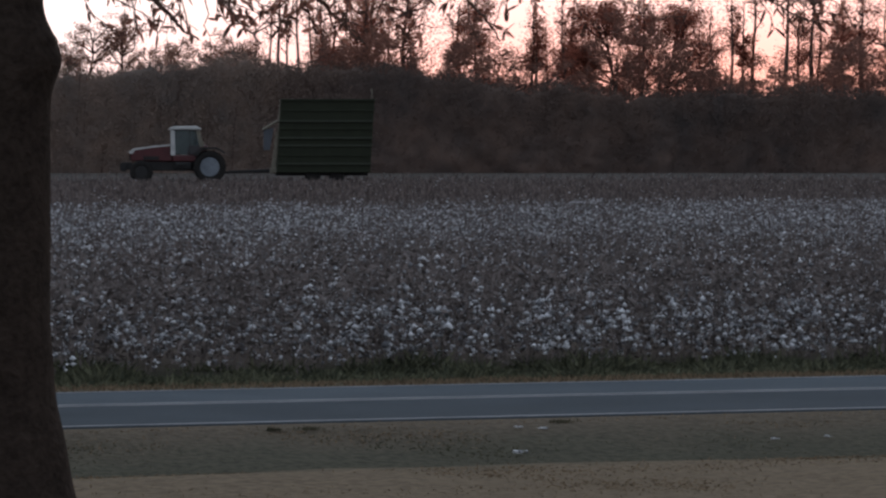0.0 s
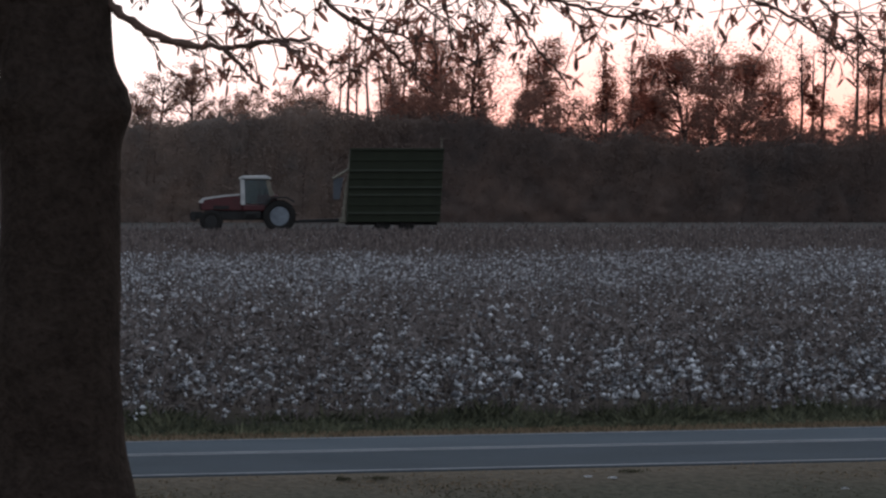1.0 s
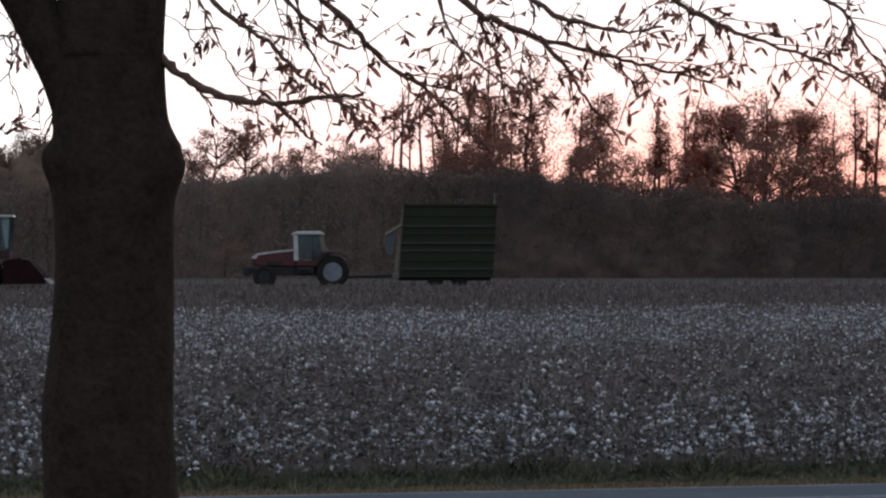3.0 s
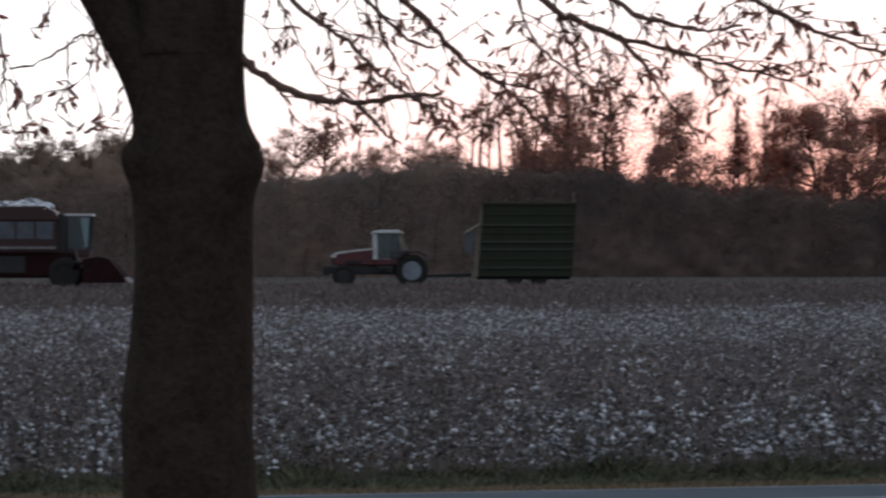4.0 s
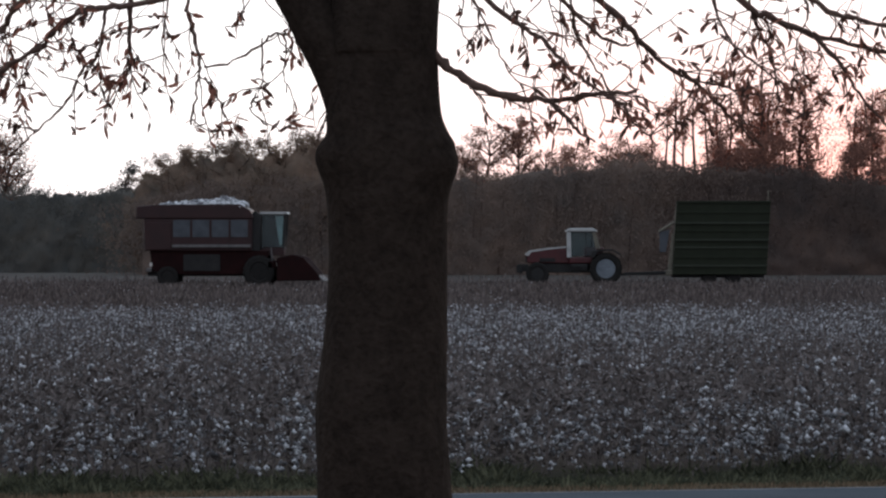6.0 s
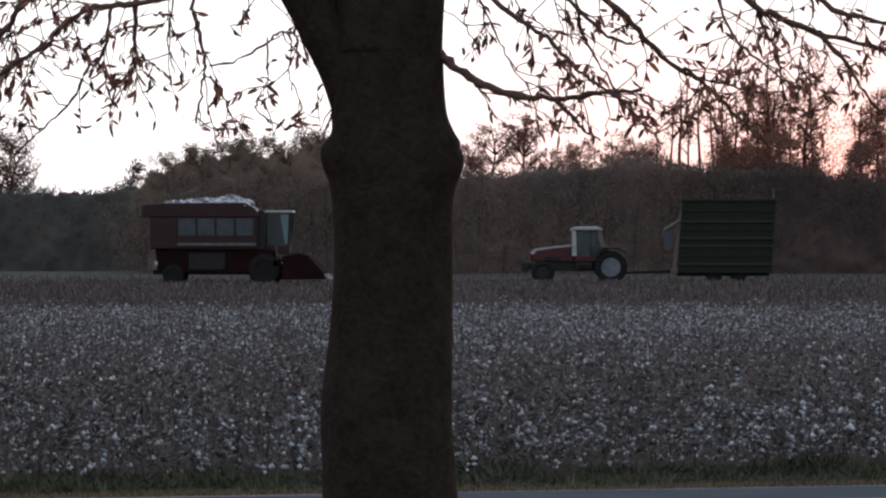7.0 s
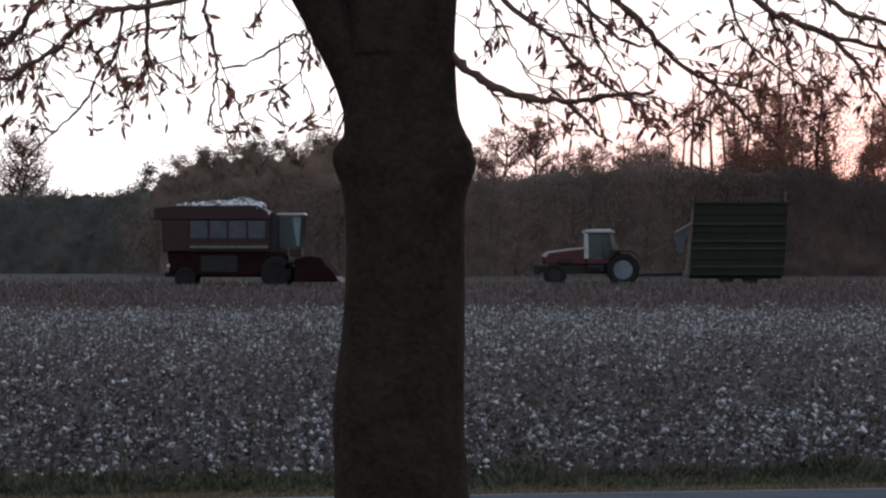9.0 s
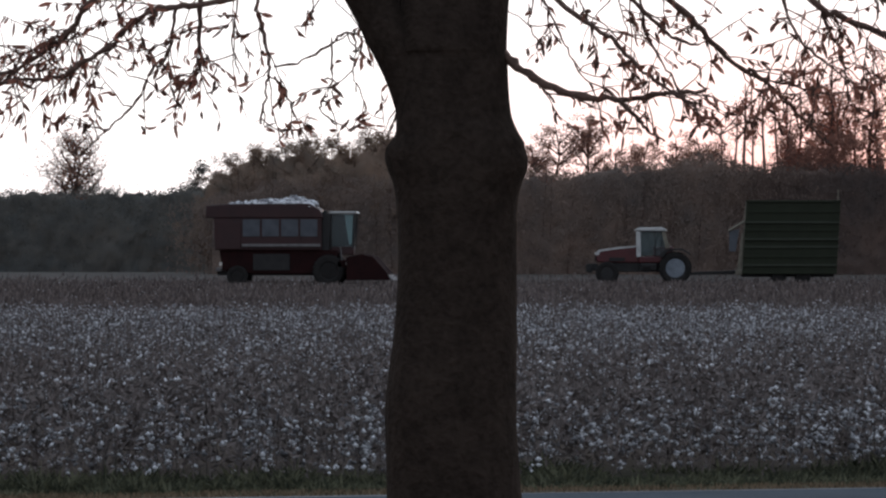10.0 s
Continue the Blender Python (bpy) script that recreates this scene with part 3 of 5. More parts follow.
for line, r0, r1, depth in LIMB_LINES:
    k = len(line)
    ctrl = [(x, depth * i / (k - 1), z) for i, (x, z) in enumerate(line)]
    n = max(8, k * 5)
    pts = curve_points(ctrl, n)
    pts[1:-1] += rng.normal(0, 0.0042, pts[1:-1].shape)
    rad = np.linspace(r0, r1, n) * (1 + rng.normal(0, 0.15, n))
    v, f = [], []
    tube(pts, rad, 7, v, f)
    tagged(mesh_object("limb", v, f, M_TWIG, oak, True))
    run = np.linalg.norm(np.diff(pts, axis=0), axis=1).sum()
    heavy = 1.2 if line[-1][0] > 2.5 else 1.45 if line[-1][0] > 1.5 else 2.2 if line[-1][0] < -1.2 else 1.0
    for _ in range(int(run * 9 * heavy)):
        i = rng.integers(n // 5, n - 1)
        way = (pts[i + 1] - pts[i]) / np.linalg.norm(pts[i + 1] - pts[i]) * 0.8 + rng.normal(0, 0.75, 3) + np.array([0, 0, 0.05])
        tw = spray(pts[i], way, rng.uniform(0.10, 0.50), 0.0045, rng.integers(2, 8))
        if rng.random() < 0.5:
            spray(tw[3], way + rng.normal(0, 0.8, 3), rng.uniform(0.06, 0.2), 0.0034, rng.integers(2, 6))
# crown above
for _ in range(60):
    a = rng.uniform(0, 2 * math.pi)
    base = np.array([0.1, 0.1, rng.uniform(4.3, 8.5)])
    reach = rng.uniform(1.2, 3.2) * (1.1 - abs(base[2] - 5.6) / 5)
    end = base + np.array([math.cos(a) * reach, math.sin(a) * reach, rng.uniform(0.5, 1.2)])
    pts = curve_points([base, (base + end) / 2 + np.array([0, 0, 0.3]), end], 9)
    tube(pts, np.linspace(0.05, 0.008, 9), 5, twig_v, twig_f)
    for i in range(3, 9):
        for _ in range(3):
            spray(pts[i], rng.normal(0, 1, 3), rng.uniform(0.3, 0.7), 0.006, 9)
tagged(bulk("twigwork", twig_v, twig_f, M_TWIG, oak), kind="stuff")
leaf_at, leaf_dir = np.array(leaf_at), np.array(leaf_dir)
clear = ~((leaf_at[:, 0] > -0.62) & (leaf_at[:, 0] < 0.36) & (leaf_at[:, 1] < 0.35) & (leaf_at[:, 2] < 4.2) & (leaf_at[:, 0] > -0.28 - 0.65 * (leaf_at[:, 2] - 3.1)))
leaf_at, leaf_dir = leaf_at[clear], leaf_dir[clear]
# the lowest leaves, one by one; the rest joined
order = np.argsort(np.abs(leaf_at[:, 2] - 3.1))
single, rest = order[:300], order[300:]
v, f = blades(leaf_at[rest], leaf_dir[rest], rng.normal(0, 1, (len(rest), 3)), rng.uniform(0.040, 0.090, len(rest)), rng.uniform(0.012, 0.023, len(rest)), 0.3)
tagged(bulk("leaves", v, f, M_LEAF, oak), "narrow dry russet leaves", kind="stuff")
leaf_meshes = []
for k in range(8):
    v, f = blades(np.zeros((1, 3)), np.array([[0, 0, -1.0]]), np.array([[0, 1.0, 0]]), rng.uniform(0.055, 0.105), rng.uniform(0.013, 0.023), 0.35)
    first = bulk("leaf", v, f, M_LEAF_PIECE, oak)
    leaf_meshes.append(first.data)
    bpy.data.objects.remove(first)
for i, k in enumerate(single):
    ob = new("leaf", leaf_meshes[i % 8])
    ob.parent = oak
    ob.matrix_basis = Matrix.Translation(leaf_at[k]) @ Vector(leaf_dir[k]).to_track_quat("-Z", "Y").to_matrix().to_4x4() @ pose(0, 0, 0, 0, 0, float(rng.uniform(0, 360)))

# ---- the far woods ----


def far_tree(name, height, crown, bare, leaf_mat, seed, label, lean=0.0, crown_low=0.3, leaf=0.22, density=1.0, twiggy=1.0, sway=0.25, core=0.0, spread=0.32, lace=-9.0):
    """Trunk, limbs and twigs, with a crown of small leaves in uneven clumps. Built at the origin."""
    r = np.random.default_rng(seed)
    tree = thing(name, label, "tree", "trees along the woods")
    v, f = [], []
    wob = r.normal(0, sway, (6, 2))
    tr = np.array([(lean * (k / 5) ** 1.3 + wob[k, 0] * (k > 0), wob[k, 1] * (k > 0), height * 0.97 * k / 5) for k in range(6)])
    trunk = curve_points(tr, 16)
    tube(trunk, np.linspace(0.014 * height + 0.03, 0.035, 16), 6, v, f)
    bv, bf, ends = [], [], []
    count = int(26 * twiggy)
    for k in range(count):
        u = r.uniform(crown_low, 0.97)
        p = trunk[int(u * 15)]
        a = r.uniform(0, 2 * math.pi)
        shape = math.sin(math.pi * min(1, (u - crown_low) / (1 - crown_low) * 0.75 + 0.25)) ** 0.7
        reach = crown * 0.5 * shape * r.uniform(0.6, 1.15)
        end = p + np.array([math.cos(a) * reach, math.sin(a) * reach, reach * r.uniform(0.3, 1.1)])
        mid = (p + end) / 2 + r.normal(0, 0.12 * reach, 3)
        limb = curve_points([p, mid, end], 7)
        tube(limb, np.linspace(0.045 + 0.016 * reach, 0.018, 7), 4, bv, bf)
        ends.extend(limb[3:])
        for _ in range(int(4 * twiggy)):
            q = limb[r.integers(2, 7)]
            e = q + r.normal(0, 0.28 * reach + 0.15, 3) + np.array([0, 0, 0.25 * reach])
            tw = curve_points([q, (q + e) / 2 + r.normal(0, 0.1, 3), e], 4)
            tube(tw, np.linspace(0.026, 0.011, 4), 3, bv, bf)
            ends.extend(tw[2:])
    mesh_object("trunk", v, f, M_FARBARK, tree, True)
    tagged(bulk("branchwork", bv, bf, M_FARBARK, tree), kind="stuff")
    ends = np.array(ends)
    if not bare:
        n = int(len(ends) * 16 * density)
        c = ends[r.integers(0, len(ends), n)] + r.normal(0, spread, (n, 3)) * np.array([1, 1, 0.8])
        gaps = np.array([noise.noise(Vector((p[0] * 0.75 + seed * 3.1, p[1] * 0.2, p[2] * 0.75))) + 0.6 * noise.noise(Vector((p[0] * 2.0, p[1] * 0.5, p[2] * 2.0))) for p in c.tolist()])
        c = c[gaps > lace]
        n = len(c)
        lv, lf = blades(c, r.normal(0, 1, c.shape), r.normal(0, 1, c.shape), r.uniform(0.5, 1.3, n) * leaf, r.uniform(0.35, 0.8, n) * leaf)
        tagged(bulk("crown", lv, lf, leaf_mat, tree), kind="stuff")
    if core:
        # the crowded twigs and dead leaves deep inside the crown
        bm = bmesh.new()
        bmesh.ops.create_icosphere(bm, subdivisions=4, radius=1)
        mid = height * (crown_low + 0.95) / 2
        for vert in bm.verts:
            p = vert.co.copy()
            k = core * (1 + 0.30 * noise.noise(p * 2.4 + Vector((seed, 0, 0))) + 0.20 * noise.noise(p * 6) + 0.12 * noise.noise(p * 14))
            vert.co = Vector((p.x * crown * 0.42 * k + lean * 0.5, p.y * crown * 0.42 * k, mid + p.z * height * (0.95 - crown_low) / 2 * k))
        part("inner_crown", bm, leaf_mat, tree, "", True)
    return tree


def plant(tree, x, y, turn=0.0, size=1.0):
    t = copy_thing(tree, pose(x, y, -0.1, 0, 0, turn))
    t.scale = (size, size, size)
    return t


def row_of(trees, spots):
    """Plant copies at (kind, x, y, size); the patterns themselves take the first spot of their kind."""
    used = set()
    for i, (k, x, y, size) in enumerate(spots):
        turn = (i * 77) % 360
        if k in used:
            plant(trees[k], x, y, turn, size)
        else:
            used.add(k)
            trees[k].matrix_basis = pose(x, y, -0.1, 0, 0, turn)
            trees[k].scale = (size, size, size)


KINDS = [
    far_tree("bare_tree", 12.0, 4.6, False, M_CROWN, 11, "bare slender tree with a few curled leaves", density=1.7, crown_low=0.35, leaf=0.18, twiggy=0.85, spread=0.26, lace=-0.10),
    far_tree("bare_tree", 13.6, 2.2, False, M_RUST, 12, "tall thin tree with few remaining leaves", density=0.30, crown_low=0.4, twiggy=0.55, sway=0.08, leaf=0.15),
    far_tree("leafy_tree", 12.5, 3.8, False, M_RUST, 13, "tall tree with thinning russet leaves", density=1.3, crown_low=0.28, leaf=0.14, twiggy=0.8, sway=0.12),
    far_tree("leafy_tree", 12.4, 6.6, False, M_RUST, 14, "broad dark tree in full brown leaf", density=4.2, crown_low=0.04, leaf=0.15, twiggy=1.3, spread=0.5, lace=-0.03),
    far_tree("rounded_tree", 9.6, 7.0, False, M_HILL, 15, "dense rounded brown-green tree at the edge of the woods", density=2.4, crown_low=0.06, leaf=0.15, twiggy=1.1, core=0.86, spread=0.20),
    far_tree("leafy_tree", 13.5, 3.8, False, M_RUST, 16, "narrow pointed tree with russet leaves", density=4.0, crown_low=0.10, leaf=0.145, spread=0.42, sway=0.12, lace=-0.10),
    far_tree("pine_tree", 8.6, 2.1, False, M_GREEN, 17, "small pine with an open rounded top", density=0.9, crown_low=0.5, leaf=0.19, lace=-0.1),
    far_tree("leafy_tree", 11.0, 4.6, False, M_CROWN, 18, "young tree with fine thinning leaves", density=0.22, crown_low=0.3, leaf=0.18, twiggy=1.5),
    far_tree("leafy_tree", 12.8, 5.0, False, M_RUST, 24, "upright brown-leaved tree with a ragged top", density=3.3, crown_low=0.08, leaf=0.15, twiggy=1.1, spread=0.46, sway=0.15, lace=-0.02),
    far_tree("slender_tree", 12.6, 2.1, False, M_RUST, 31, "slender upright tree with a dark stem and russet leaves", density=3.2, crown_low=0.2, leaf=0.14, twiggy=0.9, spread=0.3, sway=0.10, lace=-0.05),
]
SPOTS = [
    (0, -6.3, 310, 0.98), (0, -8.6, 312, 0.92), (0, -9.8, 309, 0.80), (0, -4.0, 314, 0.78), (0, -2.2, 318, 0.85), (0, -0.4, 312, 0.82), (0, 1.3, 316, 0.86), (7, 2.4, 311, 0.84), (7, -3.0, 308, 0.75),
    (1, 4.6, 310, 1.02), (1, 5.9, 312, 1.0), (1, 6.7, 309, 0.95), (1, 3.0, 314, 0.8), (1, 8.4, 312, 0.98), (1, 12.2, 312, 1.0), (1, 13.6, 311, 0.97), (1, 10.4, 309, 0.93),
    (3, 8.6, 307, 0.74), (8, 10.6, 309, 1.02), (5, 17.0, 312, 0.92), (2, 10.4, 306, 1.24), (2, 13.2, 306, 1.26), (2, 13.8, 312, 0.85), (7, 10.8, 312, 1.0),
    (5, 18.0, 310, 1.0), (9, 22.3, 310, 0.98), (9, 24.4, 311, 0.9), (9, 7.6, 309, 0.92), (9, 36.4, 310, 1.0), (9, 43.2, 309, 1.05), (7, 20.4, 314, 0.85), (1, 22.0, 310, 0.9), (2, 23.2, 314, 0.86), (5, 24.8, 311, 0.9), (1, 24.0, 309, 0.92), (7, 21.5, 312, 0.8),
    (3, 27.0, 306, 1.0), (8, 29.4, 308, 1.04), (3, 31.2, 307, 0.98), (8, 33.4, 309, 0.82), (3, 25.6, 305, 0.74), (2, 29.5, 312, 1.02), (2, 34.5, 312, 0.98), (5, 40.4, 311, 0.88), (8, 44.2, 307, 0.95), (2, 41.8, 310, 0.95), (1, 4.0, 311, 0.92), (1, 5.2, 313, 0.88), (1, 7.5, 310, 1.0),
    (1, 35.6, 309, 1.0), (1, 37.4, 311, 1.05), (1, 44.6, 309, 1.05), (1, 47.3, 311, 1.1), (1, 26.0, 312, 0.95), (1, 39.3, 308, 1.1), (1, 41.2, 309, 1.12), (2, 46.2, 309, 1.02), (5, 48.5, 310, 0.98), (3, 50.5, 309, 0.9),
    (4, -30.9, 306, 0.74), (4, -29.9, 305, 0.84), (4, -28.6, 305, 0.91), (4, -27.0, 304, 0.94), (4, -25.0, 303, 0.97), (4, -22.8, 305, 0.98), (4, -19.6, 303, 1.02), (4, -16.8, 305, 1.0), (4, -14.0, 303, 0.95), (4, -11.2, 305, 0.8),
    (4, -24.6, 309, 0.93), (4, -21.0, 309, 1.0), (4, -17.8, 309, 1.02), (4, -15.0, 309, 0.97),
    (6, -35.4, 330, 1.0), (7, -45.5, 334, 1.0), (7, -44.5, 333, 0.97),
]
row_of(KINDS, SPOTS)


def brush(name, x0, x1, y, deep, tops, mat, count, size, label):
    """A thick hedge of undergrowth with an uneven top."""
    n = count
    x = rng.uniform(x0, x1, n) + rng.normal(0, 1.7, n)
    yy = y + rng.uniform(0, deep, n)
    line = np.interp(x, [a for a, _ in tops], [b for _, b in tops])
    line = line + np.array([0.7 * noise.noise(Vector((a * 0.25, b * 0.5, 1))) + 0.7 * noise.noise(Vector((a * 0.8, b * 0.7, 5))) + 0.4 * noise.noise(Vector((a * 2.6, b * 2, 8))) for a, b in zip(x, yy)])
    z = line * rng.uniform(0, 1, n) ** 0.8
    c = np.column_stack([x, yy, z])
    # twigs and dead leaves hang upright and mostly turn their faces to the open field
    hang = rng.normal(0, 0.45, c.shape) + np.array([0, 0, 1.0])
    face = rng.normal(0, 0.45, c.shape) + np.array([0, 1.0, 0])
    v, f = blades(c, hang, face, rng.uniform(0.5, 1.3, n) * size, rng.uniform(0.25, 0.6, n) * size)
    return tagged(bulk(name, v, f, mat), label, "woods", kind="stuff")


def thicket(name, x0, x1, y, tops, mat, label):
    """The dense inside of the undergrowth: a lumpy bank under the loose twigs and leaves."""
    nx, nz = int((x1 - x0) / 0.3), 26
    v, f = [], []
    for j in range(nz):
        u = j / (nz - 1)
        for i in range(nx):
            x = x0 + (x1 - x0) * i / (nx - 1)
            top = np.interp(x, [p for p, _ in tops], [q for _, q in tops]) - 0.25 + 0.6 * noise.noise(Vector((x * 0.3, 3, 1))) + 0.55 * noise.noise(Vector((x * 1.1, 3, 5)))
            z = top * min(1.0, u * 1.25)
            back = 6.0 * max(0.0, u - 0.8) / 0.2 + 1.2 * u * u
            bulge = 0.6 * noise.noise(Vector((x * 0.35, z * 0.2, 7))) + 0.4 * noise.noise(Vector((x * 1.2, z * 0.5, 2))) + 0.3 * noise.noise(Vector((x * 2.6, z * 2.4, 4)))
            v.append((x, y + back + bulge, z - (0.5 * max(0.0, u - 0.8) / 0.2)))
    for j in range(nz - 1):
        for i in range(nx - 1):
            f.append((j * nx + i, j * nx + i + 1, (j + 1) * nx + i + 1, (j + 1) * nx + i))
    return tagged(bulk(name, v, f, mat, None, True), label, "woods", kind="stuff")


EDGE = [(-31, 5.2), (-27, 6.4), (-12, 6.8), (-9, 6.9), (-5, 7.1), (-1, 7.6), (1.4, 8.0), (4, 7.6), (8, 7.3), (13, 7.3), (15.6, 6.9), (19.4, 6.0), (20.5, 5.9), (23, 6.3), (25, 5.9), (28, 5.4), (33, 5.6), (36, 5.5), (40, 5.9), (46, 5.4), (62, 5.8)]
LOW_EDGE = [(-70, 5.9), (-48, 6.1), (-43, 5.9), (-40, 6.2), (-38, 5.9), (-36, 6.1), (-29, 6.3)]
thicket("hill_thicket", -31, 5.6, 299.9, EDGE, M_BANK_LIT, "olive-brown thicket at the foot of the rounded trees")
thicket("woods_thicket", 5.2, 62, 299.3, EDGE, M_BRUSH, "tangled brown thicket along the edge of the woods")
thicket("evergreen_thicket", -70, -29, 318.7, LOW_EDGE, M_GREEN, "dense dark evergreen thicket")
brush("hill_undergrowth", -31, 7, 298.7, 4.5, EDGE, M_BANK_LIT, 85000, 0.19, "olive-brown undergrowth below the rounded trees")
brush("woods_undergrowth", 4, 62, 298.7, 4.5, EDGE, M_BRUSH, 140000, 0.19, "brown leafless undergrowth at the edge of the woods")
brush("evergreen_undergrowth", -70, -29, 318, 5, LOW_EDGE, M_GREEN, 60000, 0.18, "dark green-grey thicket beside the picked field")
FAR_EDGE = [(-110, 7.4), (-60, 7.0), (-50, 7.3), (-44, 6.8), (-30, 7.2)]
thicket("distant_woods_bank", -110, -30, 421, FAR_EDGE, M_GREEN, "dense low line of distant woods")
brush("distant_woods", -110, -30, 418, 5, [(x, z - 0.5) for x, z in FAR_EDGE], M_GREEN, 28000, 0.40, "low dark line of distant woods")


# how high the mingled crowns stand over the undergrowth, along the woods
CROWNS = [(-12, 6.6), (3.5, 7.4), (6.4, 7.6), (7.1, 9.2), (9.4, 10.4), (11.9, 10.6), (13.2, 9.4), (13.9, 7.0), (15.4, 7.3), (15.9, 9.8), (17.4, 10.8), (18.5, 8.7), (19.0, 6.4),
          (20.5, 6.3), (20.9, 8.6), (21.7, 8.5), (22.1, 6.7), (23.0, 6.9), (23.6, 8.2), (24.2, 7.0), (24.9, 8.2), (25.5, 10.2), (27.0, 11.2), (28.4, 11.6), (30.3, 11.1), (31.2, 9.9),
          (32.1, 8.9), (33.6, 8.8), (34.1, 7.0), (35.7, 6.4), (36.8, 8.6), (37.6, 7.2), (40.6, 6.8), (41.6, 8.8), (44.6, 9.2), (45.5, 7.4), (48, 8.0), (53, 8.4), (62, 7.0)]


def crown_mass(x0, x1, y, count, size, mat, label):
    """Mingled lower crowns over the undergrowth: close below, ragged and full of gaps above."""
    x = rng.uniform(x0, x1, count)
    yy = y + rng.uniform(0, 6, count)
    ground = np.interp(x, [p for p, _ in EDGE], [q for _, q in EDGE]) - 0.6
    top = np.interp(x + rng.normal(0, 0.25, count), [p for p, _ in CROWNS], [q for _, q in CROWNS])
    top = top + np.array([0.9 * noise.noise(Vector((p * 0.7, q * 0.3, 3))) + 0.6 * noise.noise(Vector((p * 2.1, q * 0.6, 8))) for p, q in zip(x, yy)])
    u = rng.uniform(0, 1, count)
    z = ground + np.maximum(0.2, top - ground) * u
    gap = np.array([noise.noise(Vector((p * 0.8, q * 0.05, h * 0.7))) + 0.7 * noise.noise(Vector((p * 2.2, q * 0.10, h * 1.8))) for p, q, h in zip(x, yy, z)])
    # every stretch gets blades in step with its height
    tall = np.clip((top - ground) / 5.0, 0.12, 1.0)
    keep = (gap > -0.24 + 0.42 * u ** 1.5) & (rng.uniform(0, 1, count) < tall)
    c = np.column_stack([x, yy, z])[keep]
    n = len(c)
    v, f = blades(c, rng.normal(0, 0.7, (n, 3)) + np.array([0, 0, 0.8]), rng.normal(0, 0.6, (n, 3)) + np.array([0, 1.0, 0]), rng.uniform(0.5, 1.4, n) * size, rng.uniform(0.3, 0.7, n) * size)
    return tagged(bulk("mingled_crowns", v, f, mat), label, "woods", kind="stuff")


crown_mass(-12, 62, 301, 260000, 0.165, M_MINGLED, "mingled brown and russet crowns at the edge of the woods")


def saplings(x0, x1, y, count):
    """Thin bare stems standing in the undergrowth."""
    v, f = [], []
    for _ in range(count):
        x, yy, h = rng.uniform(x0, x1), y + rng.uniform(-0.5, 1.5), rng.uniform(3.5, 8.5)
        lean = rng.normal(0, 0.25, 2)
        tube([(x, yy, 0.2), (x + lean[0] * 0.5, yy + lean[1] * 0.5, h * 0.5), (x + lean[0] * 1.5, yy + lean[1], h)], [0.05, 0.035, 0.012], 4, v, f)
    tagged(bulk("saplings", v, f, M_FARBARK), "thin bare saplings along the edge of the woods", "saplings", kind="stuff")


saplings(-31, 60, 300, 200)

# ---- machines in the field ----
M_RED = material("red_paint", (0.046, 0.006, 0.009), (0.090, 0.011, 0.015), 2.0, 0.32, 0.05, 30, spec=0.5)
M_DULLRED = material("dusty_red_paint", (0.021, 0.0085, 0.009), (0.047, 0.015, 0.0155), 1.5, 0.5, 0.1, 25, spec=0.4)
M_BLACK = material("black_parts", (0.010, 0.010, 0.011), (0.035, 0.033, 0.032), 3.0, 0.6, 0.1, 40)
M_TYRE = material("dusty_tyre", (0.008, 0.0075, 0.0075), (0.026, 0.023, 0.021), 4.0, 0.85, 0.3, 40)
M_RIM = material("silver_rim", (0.09, 0.105, 0.13), (0.25, 0.285, 0.32), 3.0, 0.4, 0.05, 30, metal=0.3)
M_WHITE = material("white_paint", (0.36, 0.36, 0.355), (0.60, 0.60, 0.59), 3.0, 0.45, 0.05, 30)
M_CREAM = material("faded_cream_paint", (0.11, 0.10, 0.078), (0.25, 0.225, 0.175), 3.0, 0.6, 0.1, 30)
M_GREENPAINT = material("dark_green_paint", (0.0118, 0.0152, 0.0068), (0.0215, 0.0268, 0.0132), 1.5, 0.7, 0.1, 20)
M_GREENEDGE = material("olive_green_paint", (0.021, 0.026, 0.017), (0.040, 0.046, 0.030), 1.5, 0.45, 0.1, 20)
# darker red for the picker's lower housing and heads
M_DARKRED = material("dark_red_paint", (0.010, 0.006, 0.006), (0.030, 0.010, 0.010), 1.5, 0.9, 0.1, 25, spec=0.1)
M_MESH = material("grey_screen", (0.04, 0.046, 0.055), (0.11, 0.12, 0.14), 2.0, 0.5, 0.2, 60)
M_STEEL = material("worn_steel", (0.09, 0.085, 0.085), (0.22, 0.21, 0.21), 3.0, 0.45, 0.1, 30, metal=0.6)
M_CABGLASS = glass_material("cab_glass", (0.50, 0.62, 0.65))
# pale colour that carries the glare in the picker's cab window
M_GLARE = material("pale_glare", (0.62, 0.72, 0.67), (0.80, 0.86, 0.80), 2.0, 0.7, 0.05, 20)
M_LAMP = material("lamp_lens", (0.55, 0.52, 0.48), (0.75, 0.72, 0.68), 5.0, 0.2, 0, 30)


def box(x0, x1, y0, y1, z0, z1, bevel=0.03):
    bm = bmesh.new()
    bmesh.ops.create_cube(bm, size=1)
    for v in bm.verts:
        v.co = Vector((x0 + (v.co.x + 0.5) * (x1 - x0), y0 + (v.co.y + 0.5) * (y1 - y0), z0 + (v.co.z + 0.5) * (z1 - z0)))
    if bevel:
        bmesh.ops.bevel(bm, geom=list(bm.edges), offset=bevel, segments=2, affect="EDGES", profile=0.5)
    return bm


